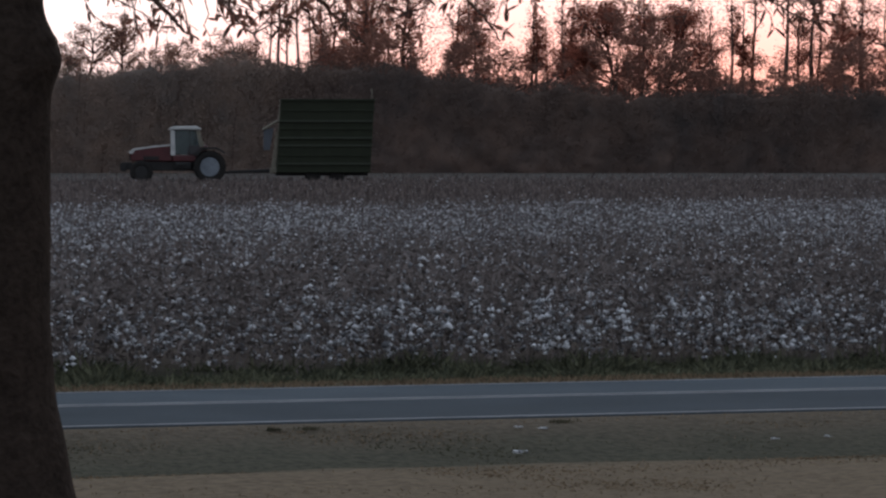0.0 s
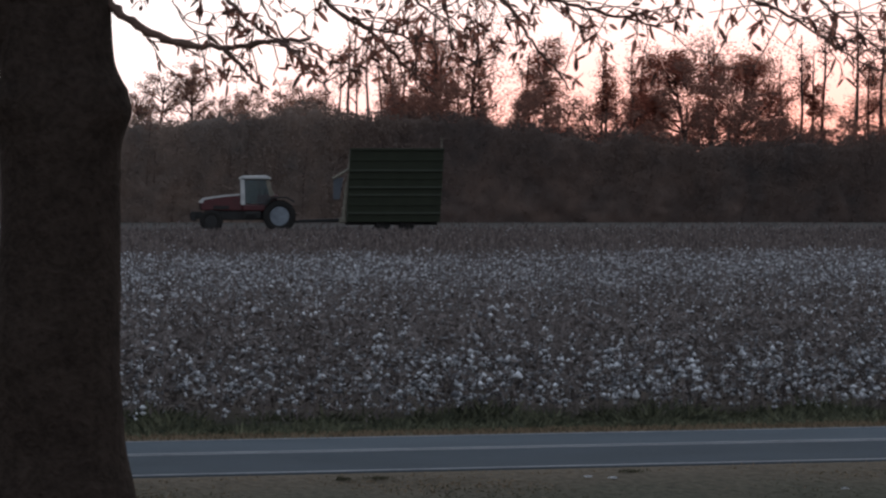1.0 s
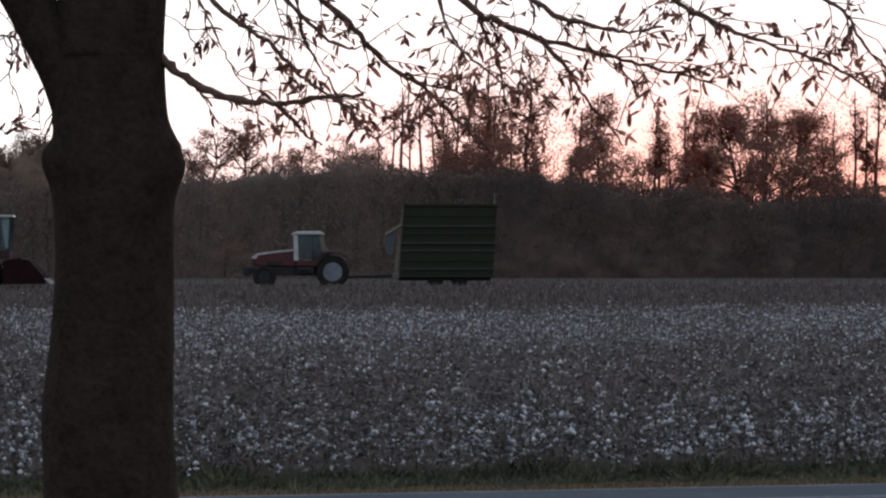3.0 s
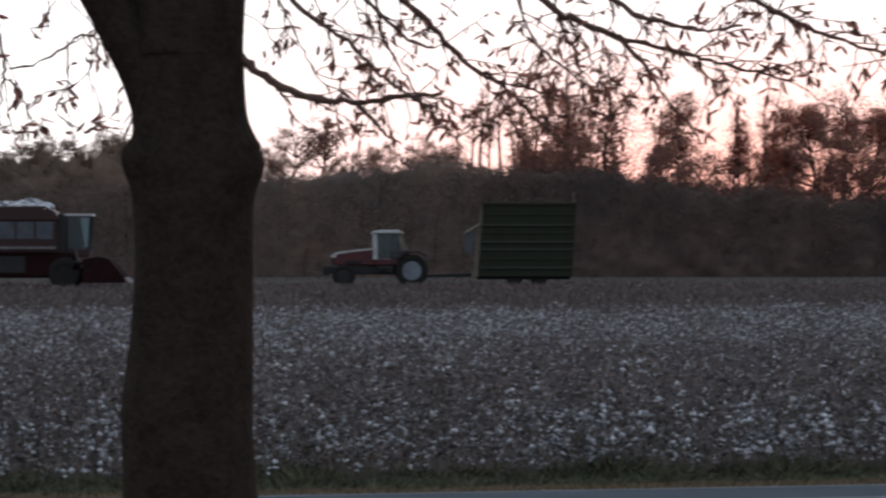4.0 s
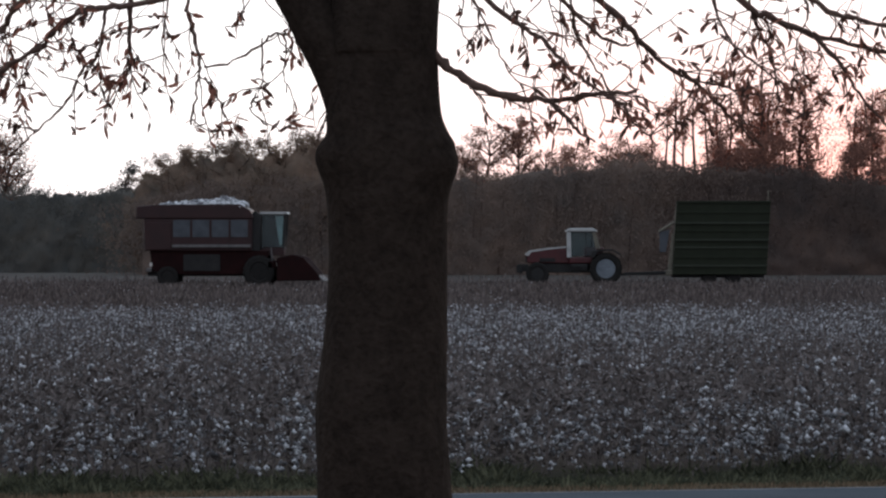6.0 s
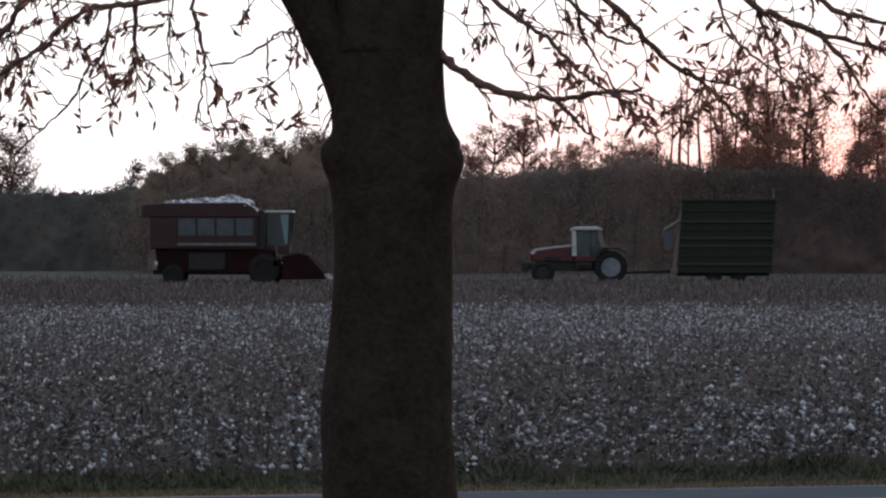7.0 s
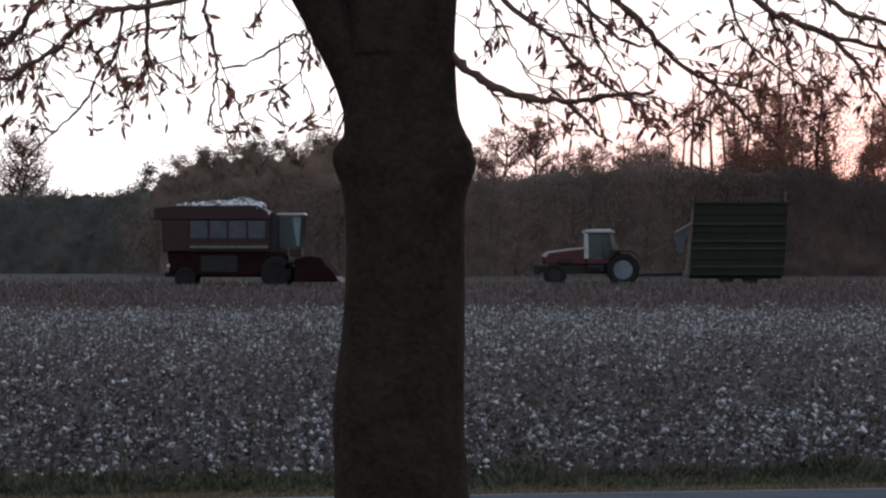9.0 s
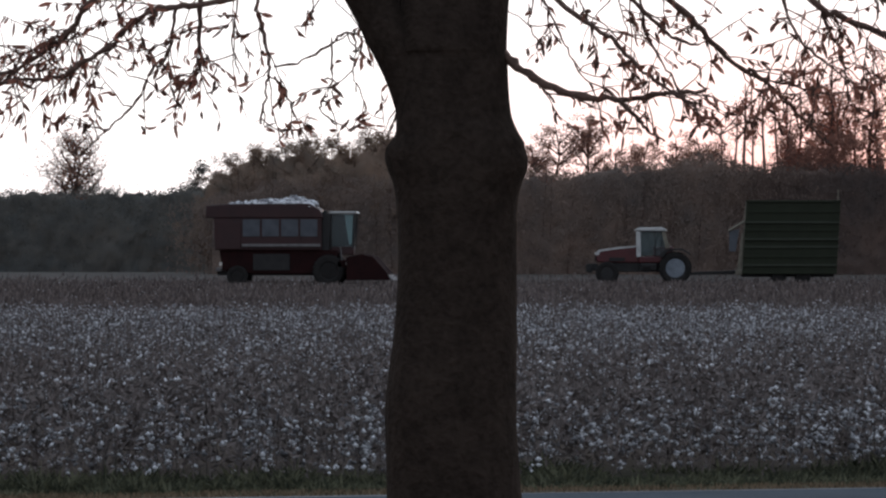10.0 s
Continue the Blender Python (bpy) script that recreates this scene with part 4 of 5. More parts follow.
def prism(outline, y0, y1, bevel=0.03):
    """A side outline in (x, z), drawn out from y0 to y1."""
    bm = bmesh.new()
    front = [bm.verts.new((x, y0, z)) for x, z in outline]
    back = [bm.verts.new((x, y1, z)) for x, z in outline]
    bm.faces.new(front)
    bm.faces.new(back[::-1])
    for i in range(len(outline)):
        k = (i + 1) % len(outline)
        bm.faces.new((front[k], front[i], back[i], back[k]))
    bmesh.ops.recalc_face_normals(bm, faces=list(bm.faces))
    if bevel:
        bmesh.ops.bevel(bm, geom=list(bm.edges), offset=bevel, segments=2, affect="EDGES", profile=0.5)
    return bm


def bar(p, q, r, sides=8):
    """A round bar from p to q."""
    bm = bmesh.new()
    p, q = Vector(p), Vector(q)
    d = q - p
    m = Matrix.Translation((p + q) / 2) @ d.to_track_quat("Z", "Y").to_matrix().to_4x4()
    bmesh.ops.create_cone(bm, cap_ends=True, segments=sides, radius1=r, radius2=r, depth=d.length, matrix=m)
    return bm


def revolve(profile, centre, segments=32):
    """Turn (y, radius) rings about an axle along y."""
    bm = bmesh.new()
    rings = []
    for y, r in profile:
        rings.append([bm.verts.new((centre[0] + r * math.cos(2 * math.pi * k / segments), centre[1] + y, centre[2] + r * math.sin(2 * math.pi * k / segments))) for k in range(segments)])
    for a, b in zip(rings, rings[1:]):
        for k in range(segments):
            n = (k + 1) % segments
            bm.faces.new((a[k], a[n], b[n], b[k]))
    bm.faces.new(rings[0])
    bm.faces.new(rings[-1][::-1])
    bmesh.ops.recalc_face_normals(bm, faces=list(bm.faces))
    return bm


def wheel(parent, x, y, r, width, rim_r, rim_mat, lugs=20):
    """A wheel under its machine: rim (with disc and hub) and lugged tyre."""
    h = width / 2
    rim = part("wheel", revolve([(-h * 0.8, rim_r * 0.93), (-h * 0.8, rim_r), (-h * 0.55, rim_r * 0.9), (-h * 0.25, rim_r * 0.45), (-h * 0.45, rim_r * 0.38), (-h * 0.45, 0.04),
                                 (h * 0.45, 0.04), (h * 0.45, rim_r * 0.38), (h * 0.25, rim_r * 0.45), (h * 0.55, rim_r * 0.9), (h * 0.8, rim_r)], (x, y, r)), rim_mat, parent, "pale steel wheel" if rim_mat is M_RIM else "dark dusty wheel", True)
    bm = revolve([(-h * 0.75, rim_r * 0.98), (-h, rim_r * 1.2), (-h, r * 0.88), (-h * 0.8, r * 0.96), (h * 0.8, r * 0.96), (h, r * 0.88), (h, rim_r * 1.2), (h * 0.75, rim_r * 0.98)], (x, y, r), 40)
    for k in range(lugs):
        q = 2 * math.pi * k / lugs
        for sgn in (-1, 1):
            m = Matrix.Translation((x, y, r)) @ Matrix.Rotation(q + (0.5 * math.pi / lugs) * sgn, 4, "Y") @ Matrix.Translation((0, sgn * h * 0.45, r * 0.97)) @ Matrix.Rotation(sgn * 0.6, 4, "Z")
            bmesh.ops.create_cube(bm, size=1, matrix=m @ Matrix.Diagonal((r * 0.07, h * 1.05, r * 0.07, 1)))
    part("tyre", bm, M_TYRE, rim, "black lugged rubber tyre")
    return rim


def tractor():
    """A row-crop tractor with its nose towards -x."""
    t = thing("tractor", "red farm tractor with a white-topped cab in the picked field", "tractor", at=(-1.46, 262, 0))
    hood = part("hood", prism([(-3.22, 1.28), (-3.28, 1.78), (-3.14, 1.96), (-2.0, 2.12), (-0.8, 2.22), (-0.8, 1.25)], -0.42, 0.42, 0.06), M_RED, t, "glossy red sloping hood")
    part("grille", box(-3.31, -3.25, -0.36, 0.36, 1.30, 1.72, 0.015), M_BLACK, hood)
    for y in (-0.25, 0.25):
        part("headlight", box(-3.34, -3.27, y - 0.1, y + 0.1, 1.74, 1.84, 0.01), M_LAMP, hood)
    part("side_panel", box(-2.5, -1.6, -0.445, -0.425, 1.34, 1.56, 0.008), M_BLACK, hood)
    # sky reflected along the top of the hood, as a white strip
    part("hood_highlight", prism([(-3.29, 1.70), (-3.27, 1.84), (-3.12, 2.0), (-2.0, 2.16), (-0.95, 2.25), (-0.95, 2.15), (-2.0, 2.05), (-3.0, 1.90), (-3.12, 1.70)], -0.435, 0.435, 0), M_WHITE, hood)
    part("chassis", box(-2.95, 1.5, -0.32, 0.32, 0.72, 1.30, 0.05), M_BLACK, t)
    w = part("front_weight_bracket", box(-3.55, -3.15, -0.3, 0.3, 0.78, 1.2, 0.03), M_BLACK, t)
    for k in range(8):
        part("front_weight", prism([(-3.82, 0.72), (-3.86, 1.08), (-3.76, 1.2), (-3.5, 1.2), (-3.5, 0.66)], -0.40 + 0.1 * k, -0.32 + 0.1 * k, 0.015), M_BLACK, w)
    part("cab_floor", box(-0.80, 1.15, -0.72, 0.72, 1.25, 1.62, 0.06), M_RED, t)
    part("rear_cowl", box(0.05, 1.2, -0.70, 0.70, 1.62, 2.18, 0.06), M_RED, t)
    for y in (-0.74, 0.74):
        part("front_pillar", prism([(-0.92, 1.6), (-0.66, 1.6), (-0.70, 3.08), (-0.94, 3.08)], y - 0.05, y + 0.05, 0.02), M_WHITE, t, "white cab pillar")
        # rear pillars in pale cream: the rear window's reflection is in this colour
        part("rear_pillar", prism([(0.74, 2.1), (1.02, 2.1), (0.70, 3.08), (0.52, 3.08)], y - 0.05, y + 0.05, 0.02), M_CREAM, t)
    part("door_pillar", bar((0.2, -0.76, 1.6), (0.15, -0.76, 3.1), 0.022), M_BLACK, t)
    roof = part("cab_roof", prism([(-0.95, 3.09), (-0.97, 3.2), (-0.75, 3.29), (0.55, 3.30), (0.78, 3.2), (0.76, 3.09)], -0.82, 0.82, 0.05), M_WHITE, t, "pale cab roof")
    part("roof_trim", box(-0.86, 0.72, -0.79, 0.79, 3.02, 3.09, 0.02), M_BLACK, roof)
    for x, y in ((-0.99, -0.55), (-0.99, 0.55), (0.78, -0.55), (0.78, 0.55)):
        part("work_light", box(x - 0.05, x + 0.05, y - 0.1, y + 0.1, 3.08, 3.18, 0.01), M_LAMP, roof)
    for y in (-0.735, 0.735):
        part("side_window", prism([(-0.68, 1.66), (0.80, 1.66), (0.74, 2.2), (0.54, 3.03), (-0.70, 3.03)], y - 0.006, y + 0.006, 0), M_CABGLASS, t).visible_shadow = False
    part("windscreen", box(-0.83, -0.82, -0.68, 0.68, 1.66, 3.03, 0), M_CABGLASS, t).visible_shadow = False
    part("rear_window", prism([(0.96, 2.2), (0.97, 2.2), (0.68, 3.03), (0.67, 3.03)], -0.68, 0.68, 0), M_CABGLASS, t).visible_shadow = False
    part("seat", prism([(0.05, 1.62), (0.05, 2.0), (0.42, 2.0), (0.46, 2.65), (0.58, 2.65), (0.62, 1.62)], -0.26, 0.26, 0.05), M_BLACK, t)
    part("steering_column", bar((-0.45, 0, 1.62), (-0.15, 0, 2.2), 0.04), M_BLACK, t)
    part("exhaust_pipe", bar((-0.9, 0.5, 2.15), (-0.9, 0.5, 3.1), 0.05), M_BLACK, t)
    for y in (-0.98, 0.98):
        part("fender", prism([(0.42, 1.55), (0.55, 1.9), (0.9, 2.06), (1.7, 2.08), (2.15, 1.85), (2.2, 1.7), (1.7, 1.98), (0.9, 1.96), (0.6, 1.6)], y - 0.3, y + 0.3, 0.0), M_BLACK, t)
    for y in (-0.95, 0.95):
        wheel(t, 1.32, y, 0.94, 0.56, 0.56, M_RIM)
        wheel(t, -2.62, y, 0.66, 0.44, 0.36, M_BLACK, 18)
    part("step", box(-0.55, -0.15, -0.98, -0.72, 0.70, 0.76, 0.01), M_BLACK, t)
    part("step", box(-0.55, -0.15, -0.98, -0.72, 1.02, 1.08, 0.01), M_BLACK, t)
    part("fuel_tank", box(-0.7, 0.3, -0.72, -0.34, 0.78, 1.24, 0.08), M_BLACK, t)
    part("hitch", box(1.5, 2.5, -0.08, 0.08, 0.55, 0.7, 0.02), M_BLACK, t)
    return t


tractor()


def boll_buggy():
    """A ribbed green cotton wagon, its front wall sloping, with ladder and lift arm at the front."""
    t = thing("cotton_wagon", "dark green ribbed cotton wagon behind the tractor", "wagon", at=(-1.44, 264, 0))
    lean = 0.24
    z0, z1, x0, x1 = 0.60, 4.88, 5.18, 10.62

    def at(z):
        return lean * (z - z0) / (z1 - z0)
    for y in (-1.25, 1.25):
        part("side_wall", prism([(x0, z0), (x1, z0), (x1 + lean, z1), (x0 + lean, z1)], y - 0.03, y + 0.03, 0.01), M_GREENPAINT, t)
    part("front_wall", prism([(x0, z0), (x0 + 0.06, z0), (x0 + lean + 0.06, z1), (x0 + lean, z1)], -1.22, 1.22, 0), M_GREENPAINT, t)
    part("back_wall", prism([(x1 - 0.06, z0), (x1, z0), (x1 + lean, z1), (x1 + lean - 0.06, z1)], -1.22, 1.22, 0), M_GREENPAINT, t)
    part("floor_pan", box(x0, x1, -1.22, 1.22, z0, z0 + 0.08, 0), M_GREENPAINT, t)
    # horizontal ribs: some in a paler olive green, the rest dark green
    for z, deep, pale in ((4.82, 0.09, False), (4.22, 0.05, False), (3.60, 0.11, True), (3.16, 0.06, False), (2.62, 0.12, True), (2.18, 0.07, True), (1.62, 0.05, False), (1.12, 0.09, True), (0.68, 0.08, False)):
        a = at(z)
        part("rib", prism([(x0 + a - 0.02, z - 0.07), (x1 + a + 0.02, z - 0.07), (x1 + a + 0.02, z + 0.05), (x0 + a - 0.02, z + 0.05)], -1.285 - deep, -1.283, 0.012), M_GREENEDGE if pale else M_GREENPAINT, t)
    for k in range(7):
        x = x0 + 0.3 + k * (x1 - x0 - 0.6) / 6
        part("upright", prism([(x - 0.03, z0), (x + 0.03, z0), (x + lean + 0.03, z1), (x + lean - 0.03, z1)], -1.31, -1.283, 0), M_GREENPAINT, t)
    ladder = part("ladder_rail", bar((5.05, -1.0, 0.65), (5.42, -1.0, 4.5), 0.045), M_CREAM, t, "cream ladder at the front of the wagon")
    part("ladder_rail", bar((5.05, -0.6, 0.65), (5.42, -0.6, 4.5), 0.045), M_CREAM, t)
    for k in range(9):
        u = 0.08 + 0.1 * k
        part("rung", bar((5.05 + 0.37 * u, -1.0, 0.65 + 3.85 * u), (5.05 + 0.37 * u, -0.6, 0.65 + 3.85 * u), 0.025), M_CREAM, ladder)
    part("lift_arm", bar((4.38, -1.1, 3.10), (5.32, -1.1, 3.66), 0.07), M_CREAM, t)
    part("lift_arm", bar((5.32, -1.1, 3.66), (5.46, -1.1, 4.75), 0.06), M_CREAM, t)
    part("front_panel", prism([(4.42, 1.9), (4.80, 1.9), (5.02, 3.2), (4.42, 3.12)], -1.05, -0.95, 0.02), M_MESH, t)
    part("lift_cylinder", prism([(4.86, 0.65), (5.14, 0.65), (5.32, 2.95), (5.14, 3.0)], -1.04, -0.76, 0.04), M_CREAM, t)
    part("foot", box(4.78, 5.18, -1.1, -0.5, 0.55, 0.85, 0.04), M_CREAM, t)
    part("tongue", prism([(2.4, 0.55), (5.3, 0.6), (5.3, 0.82), (2.4, 0.72)], -0.15, 0.15, 0.03), M_BLACK, t)
    part("frame", box(5.1, 10.5, -0.8, 0.8, 0.42, 0.60, 0.03), M_BLACK, t)
    for x in (7.3, 8.7):
        for y in (-1.05, 1.05):
            wheel(t, x, y, 0.44, 0.36, 0.24, M_TYRE, 16)
    part("safety_pole", bar((10.72, -1.2, 4.8), (10.72, -1.2, 5.5), 0.03), M_CREAM, t)
    return t


boll_buggy()


def cotton_picker():
    """A picker with its heads towards +x and a heaped basket."""
    t = thing("cotton_picker", "red cotton picker, its basket heaped with white cotton", "harvester", at=(-25.72, 247, 0))
    basket = part("basket", prism([(0.5, 2.0), (0.45, 3.75), (6.35, 3.75), (6.35, 2.0)], -1.45, 1.45, 0.05), M_DULLRED, t, "dull red high basket")
    part("basket_rim", prism([(0.0, 3.75), (0.05, 4.42), (1.2, 4.52), (5.7, 4.54), (6.25, 4.2), (6.45, 3.75)], -1.5, 1.5, 0.05), M_DULLRED, basket)
    for k in range(4):
        x = 2.05 + 1.05 * k
        part("screen", box(x, x + 0.92, -1.482, -1.462, 2.75, 3.68, 0), M_MESH, basket, "grey wire screen")
        part("screen_post", box(x + 0.93, x + 1.03, -1.50, -1.45, 2.6, 3.72, 0.01), M_DULLRED, basket)
    part("ledge", box(2.0, 6.3, -1.62, -1.452, 2.18, 2.34, 0.02), M_STEEL, basket)
    part("rear_panel", box(0.62, 1.95, -1.50, -1.455, 2.05, 3.55, 0.03), M_DULLRED, basket)
    # heap of picked cotton
    n = 900
    x = rng.uniform(1.3, 5.9, n)
    y = rng.uniform(-1.3, 1.3, n)
    top = np.interp(x, [1.3, 2.5, 3.2, 4.2, 4.75, 5.2, 5.9], [4.5, 4.58, 4.72, 4.72, 4.92, 4.78, 4.55])
    z = 4.45 + (top - 4.45) * (1 - (y / 1.4) ** 2) * rng.uniform(0.6, 1.05, n)
    v, f = lumps(np.column_stack([x, y, z]), rng.uniform(0.08, 0.2, n), 0.7, ICO)
    tagged(bulk("cotton_load", v, f, M_BOLL, t, True), "heap of loose white cotton", kind="stuff")
    cab = part("cab", box(6.75, 8.05, -0.85, 0.85, 1.75, 2.2, 0.05), M_DULLRED, t)
    part("cab_roof", prism([(6.7, 4.0), (6.75, 4.12), (8.2, 4.12), (8.28, 4.0)], -0.95, 0.95, 0.03), M_WHITE, cab)
    for x, dx in ((6.8, 0.0), (8.02, 0.12)):
        for y in (-0.85, 0.85):
            part("cab_pillar", bar((x, y, 2.1), (x + dx, y, 4.02), 0.055), M_BLACK, cab)
    for y in (-0.86, 0.86):
        part("side_window", box(6.85, 8.02, y - 0.006, y + 0.006, 2.2, 3.98, 0), M_CABGLASS, cab).visible_shadow = False
    part("windscreen", box(8.06, 8.07, -0.8, 0.8, 2.2, 3.98, 0), M_CABGLASS, cab).visible_shadow = False
    part("seat", prism([(6.95, 2.2), (6.95, 3.3), (7.1, 3.35), (7.2, 2.7), (7.5, 2.65), (7.5, 2.2)], -0.3, 0.3, 0.04), M_BLACK, cab)
    # added panel behind the glass: the bright reflection is in its colour
    part("window_glare", prism([(7.55, 3.9), (8.0, 3.9), (7.92, 2.35), (7.8, 2.3)], -0.62, -0.58, 0), M_GLARE, cab, "pale green panel for the glare in the cab window")
    # added black sheet that darkens the rear half of the side window
    part("dark_window_panel", prism([(6.86, 2.2), (6.86, 3.95), (7.5, 3.95), (7.66, 2.9), (7.62, 2.2)], -0.82, -0.79, 0), M_BLACK, cab)
    part("cab_ladder", bar((7.5, -1.1, 0.8), (7.35, -1.0, 2.2), 0.04), M_STEEL, cab)
    part("air_duct", prism([(6.3, 2.0), (6.2, 3.9), (6.5, 4.2), (6.85, 3.9), (6.75, 2.0)], -1.2, -0.95, 0.03), M_BLACK, t)
    part("engine_housing", prism([(0.9, 0.9), (0.75, 2.0), (7.2, 2.0), (7.2, 0.8), (5.5, 0.7), (2.5, 0.7)], -1.3, 1.3, 0.05), M_DARKRED, t)
    part("engine_door", box(2.6, 4.6, -1.34, -1.302, 0.9, 1.8, 0.02), M_BLACK, t)
    part("frame_rail", box(0.6, 8.6, -0.9, -0.7, 0.62, 0.85, 0.02), M_BLACK, t)
    part("frame_rail", box(0.6, 8.6, 0.7, 0.9, 0.62, 0.85, 0.02), M_BLACK, t)
    for y in (-1.35, 1.35):
        wheel(t, 6.75, y, 0.88, 0.5, 0.45, M_TYRE)
        wheel(t, 1.75, y, 0.58, 0.4, 0.32, M_TYRE, 16)
    part("tail_light", box(0.75, 0.9, -1.4, -1.25, 1.15, 1.35, 0.02), M_LAMP, t)
    part("rear_bumper", box(0.55, 0.85, -1.3, 1.3, 0.85, 1.05, 0.03), M_STEEL, t)
    part("head_lift", box(7.2, 8.3, -1.6, 1.6, 1.05, 1.45, 0.04), M_DARKRED, t)
    for k in range(5):
        y = -1.9 + 0.95 * k
        head = part("picking_head", prism([(7.75, 0.35), (7.75, 1.62), (8.6, 1.80), (9.2, 1.66), (10.0, 0.75), (10.15, 0.38)], y - 0.32, y + 0.32, 0.05), M_DARKRED, t, "dark red picking head")
        part("snout", prism([(9.55, 0.95), (9.68, 1.02), (10.35, 0.36), (10.15, 0.33)], y - 0.2, y + 0.2, 0.03), M_STEEL, head)
    part("head_light", box(7.72, 7.9, -2.0, -1.85, 1.2, 1.34, 0.01), M_LAMP, t)
    return t


cotton_picker()

# ---- the car on the road ----
M_BLUEGREY = material("blue_grey_car_paint", (0.030, 0.042, 0.060), (0.055, 0.074, 0.100), 1.2, 0.28, 0.02, 40, spec=0.5)
M_SMOKED = material("smoked_window", (0.008, 0.009, 0.010), (0.018, 0.020, 0.022), 2.0, 0.08, 0, 30, spec=0.5)


def lit(name, colour, strength):
    mat = material(name, colour, colour, 5.0, 0.2, 0, 30)
    b = mat.node_tree.nodes["Principled BSDF"]
    b.inputs["Emission Color"].default_value = (*colour, 1)
    b.inputs["Emission Strength"].default_value = strength
    return mat


def family_car():
    """A tall estate car that drives on the near lane, nose towards +x."""
    p = road_xy([-9.6], [1.45])[0]
    t = thing("car", "blue-grey sport utility car with lit lamps on the asphalt road", "car", at=(p[0], p[1], 0.004), turn=math.degrees(SLANT))
    body = part("body", prism([(-2.38, 0.48), (-2.42, 0.78), (-2.36, 1.08), (-2.30, 1.16), (0.92, 1.14), (1.25, 1.13), (2.05, 1.02), (2.30, 0.90), (2.38, 0.66), (2.34, 0.42), (1.98, 0.36),
                                (1.90, 0.66), (1.62, 0.83), (1.28, 0.83), (1.00, 0.66), (0.92, 0.36), (-0.98, 0.36), (-1.06, 0.66), (-1.34, 0.83), (-1.68, 0.83), (-1.96, 0.66), (-2.04, 0.36)], -0.92, 0.92, 0.04), M_BLUEGREY, t)
    cabin = part("cabin", prism([(-2.30, 1.14), (-2.20, 1.52), (-2.05, 1.76), (-1.85, 1.82), (-0.2, 1.82), (0.12, 1.76), (0.95, 1.14)], -0.80, 0.80, 0.05), M_BLUEGREY, t)
    for y in (-0.81, 0.81):
        for x0, x1, x2, x3 in ((-2.02, -1.28, -1.28, -1.92), (-1.18, -0.32, -0.32, -1.18), (-0.22, 0.72, 0.10, -0.22)):
            part("side_window", prism([(x0, 1.2), (x1, 1.2), (x2, 1.70), (x3, 1.70)], y - 0.012, y + 0.012, 0), M_SMOKED, cabin)
        part("roof_rail", bar((-1.9, y * 0.9, 1.88), (-0.1, y * 0.9, 1.88), 0.025), M_STEEL, cabin)
        part("door_mirror", box(0.52, 0.68, y * 1.24 - 0.1, y * 1.24 + 0.1, 1.16, 1.32, 0.03), M_BLACK, body)
        for x in (0.28, -0.75):
            part("door_handle", box(x - 0.09, x + 0.09, y * 1.145 - 0.015, y * 1.145 + 0.015, 1.0, 1.04, 0.008), M_STEEL, body)
        part("headlight", box(2.12, 2.36, y * 0.88 - 0.14, y * 0.88 + 0.14, 0.72, 0.90, 0.03), M_HEADLIGHT, body)
        part("tail_light", box(-2.44, -2.24, y * 1.06 - 0.1, y * 1.06 + 0.1, 0.84, 1.06, 0.02), M_TAILLIGHT, body)
        part("running_board", box(-0.95, 0.9, y * 1.16 - 0.06, y * 1.16 + 0.06, 0.30, 0.36, 0.02), M_STEEL, body)
        for x in (-1.51, 1.45):
            wheel(t, x, y, 0.37, 0.24, 0.22, M_RIM, 24)
    part("windscreen", prism([(0.14, 1.73), (0.88, 1.17), (0.92, 1.20), (0.18, 1.76)], -0.70, 0.70, 0), M_SMOKED, cabin)
    part("rear_window", prism([(-2.285, 1.22), (-2.18, 1.56), (-2.21, 1.57), (-2.315, 1.23)], -0.66, 0.66, 0), M_SMOKED, cabin)
    part("rear_bumper", box(-2.52, -2.36, -0.88, 0.88, 0.45, 0.66, 0.04), M_STEEL, body)
    part("front_bumper", box(2.32, 2.46, -0.86, 0.86, 0.40, 0.62, 0.04), M_BLACK, body)
    part("grille", box(2.33, 2.40, -0.45, 0.45, 0.66, 0.86, 0.02), M_BLACK, body)
    return t


M_HEADLIGHT, M_TAILLIGHT = lit("lit_headlight", (1.0, 0.93, 0.85), 2.0), lit("lit_tail_light", (0.9, 0.03, 0.03), 1.0)
family_car()

# ---- scraps on the verge ----


def lint_tuft(x, y, size):
    n = 26
    c = np.column_stack([rng.normal(0, size, n), rng.normal(0, size * 0.6, n), np.abs(rng.normal(0, size * 0.25, n)) + 0.01])
    v, f = lumps(c, rng.uniform(0.25, 0.6, n) * size, 0.7, ICO)
    ob = bulk("lint_tuft", v, f, M_BOLL, None, True)
    wv = float((np.array([x, y]) - ORIGIN) @ RW)
    ob.location = (x, y, float(ground_height(wv)) + 0.02)
    return tagged(ob, "scrap of white cotton lint lying in the grass", "cotton lint", "lint scraps", "stuff")


for x, y, size in ((2.50, 37.0, 0.016), (2.73, 37.0, 0.020), (2.44, 35.9, 0.026), (4.61, 36.9, 0.016), (5.07, 37.1, 0.016)):
    lint_tuft(x, y, size)


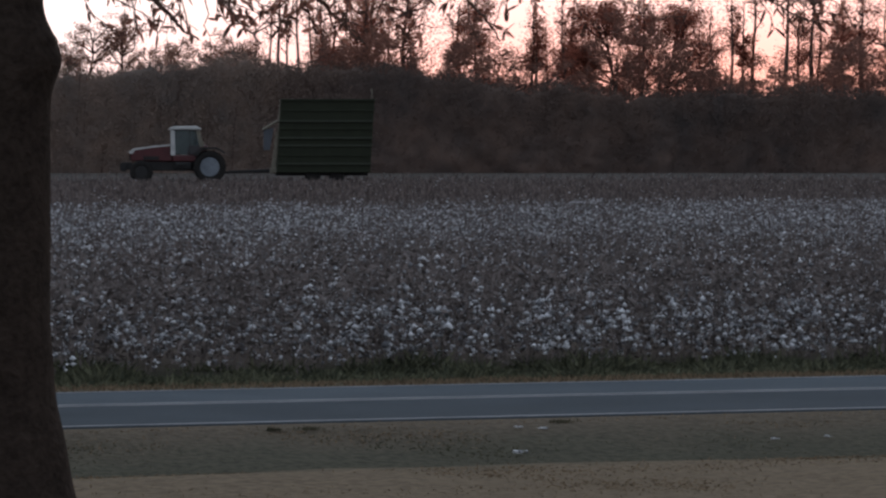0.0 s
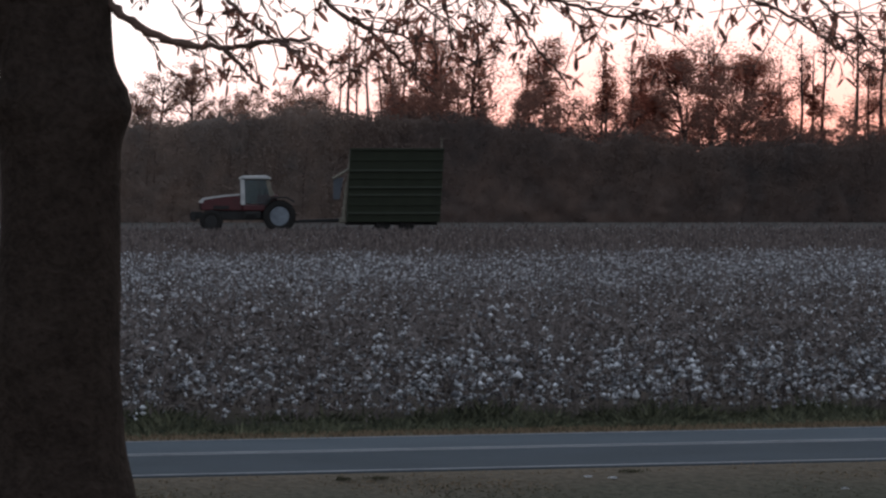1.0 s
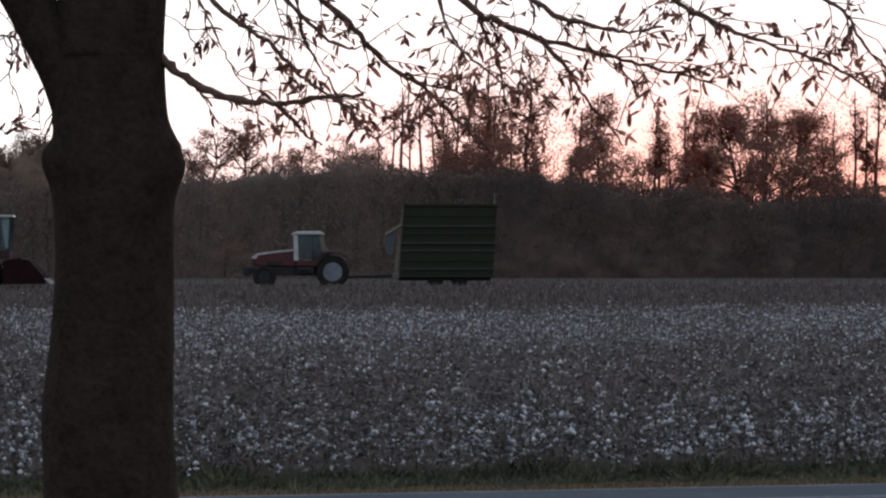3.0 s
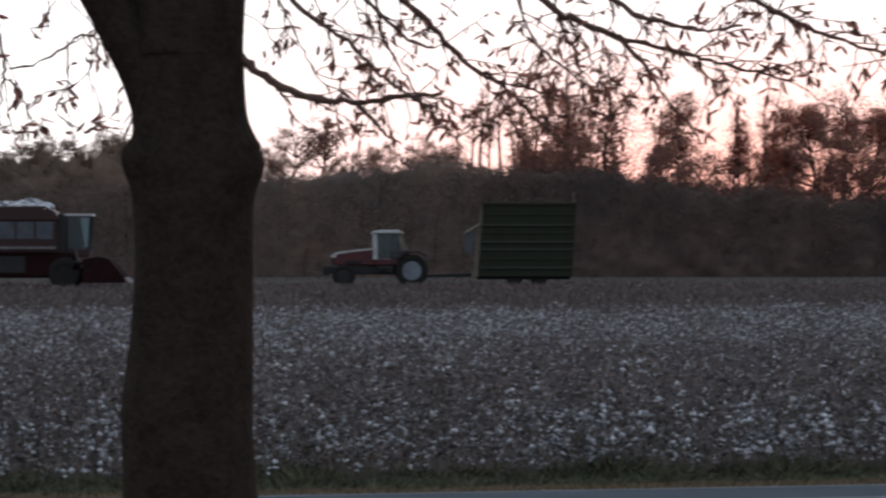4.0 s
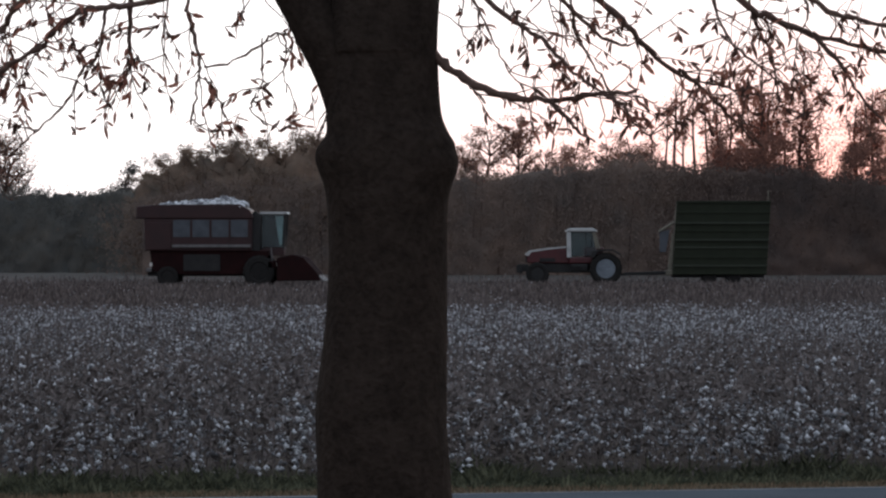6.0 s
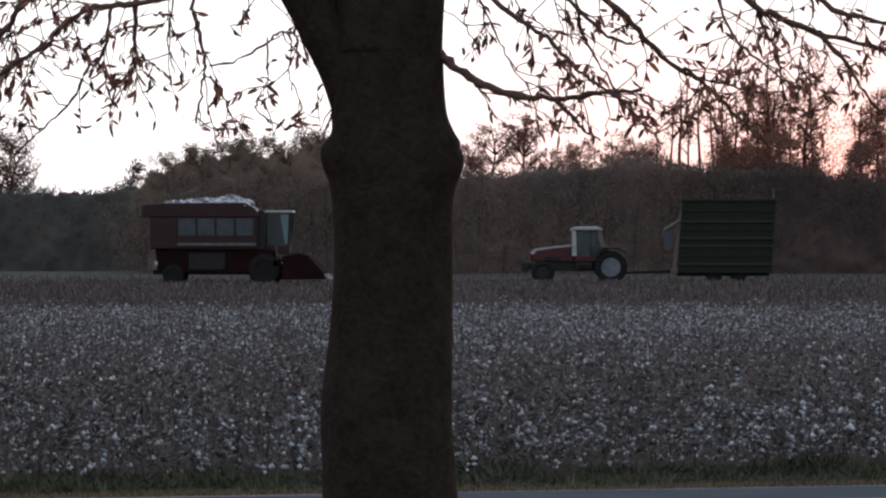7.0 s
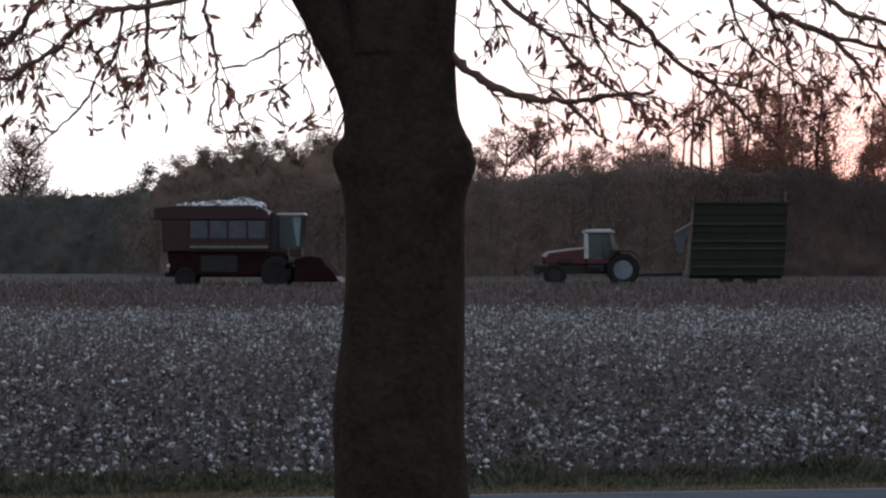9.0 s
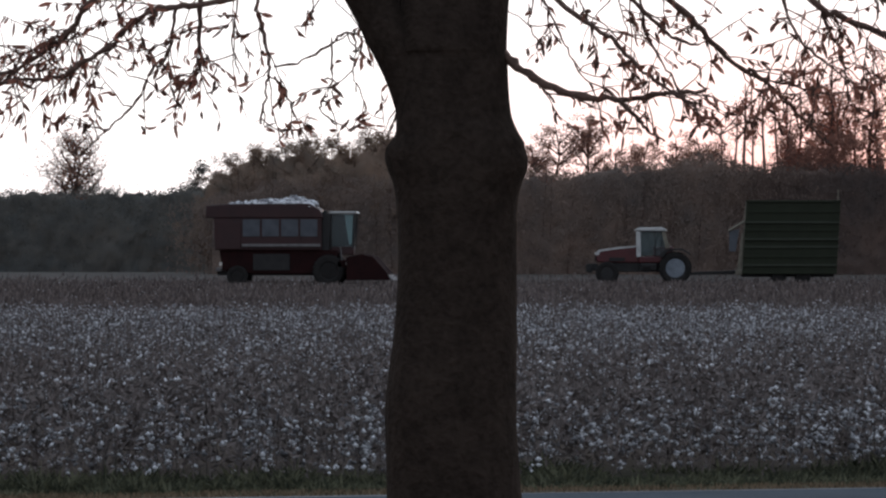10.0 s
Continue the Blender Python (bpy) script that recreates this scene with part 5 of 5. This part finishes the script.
def grass_clump(x, y, size):
    n = 80
    c = np.column_stack([rng.normal(0, size, n), rng.normal(0, size * 0.5, n), np.zeros(n)])
    v, f = blades(c, np.column_stack([rng.normal(0, 0.8, (n, 2)), np.ones(n)]), rng.normal(0, 1, (n, 3)), rng.uniform(0.02, 0.05, n), 0.012)
    ob = bulk("grass_clump", v, f, M_DITCH)
    wv = float((np.array([x, y]) - ORIGIN) @ RW)
    ob.location = (x, y, float(ground_height(wv)))
    return tagged(ob, "dark clump of grass on the dry verge", "grass", "grass clumps", "stuff")


for x, y, size in ((0.8, 36.75, 0.07), (0.5, 36.65, 0.04), (2.9, 37.5, 0.06)):
    grass_clump(x, y, size)
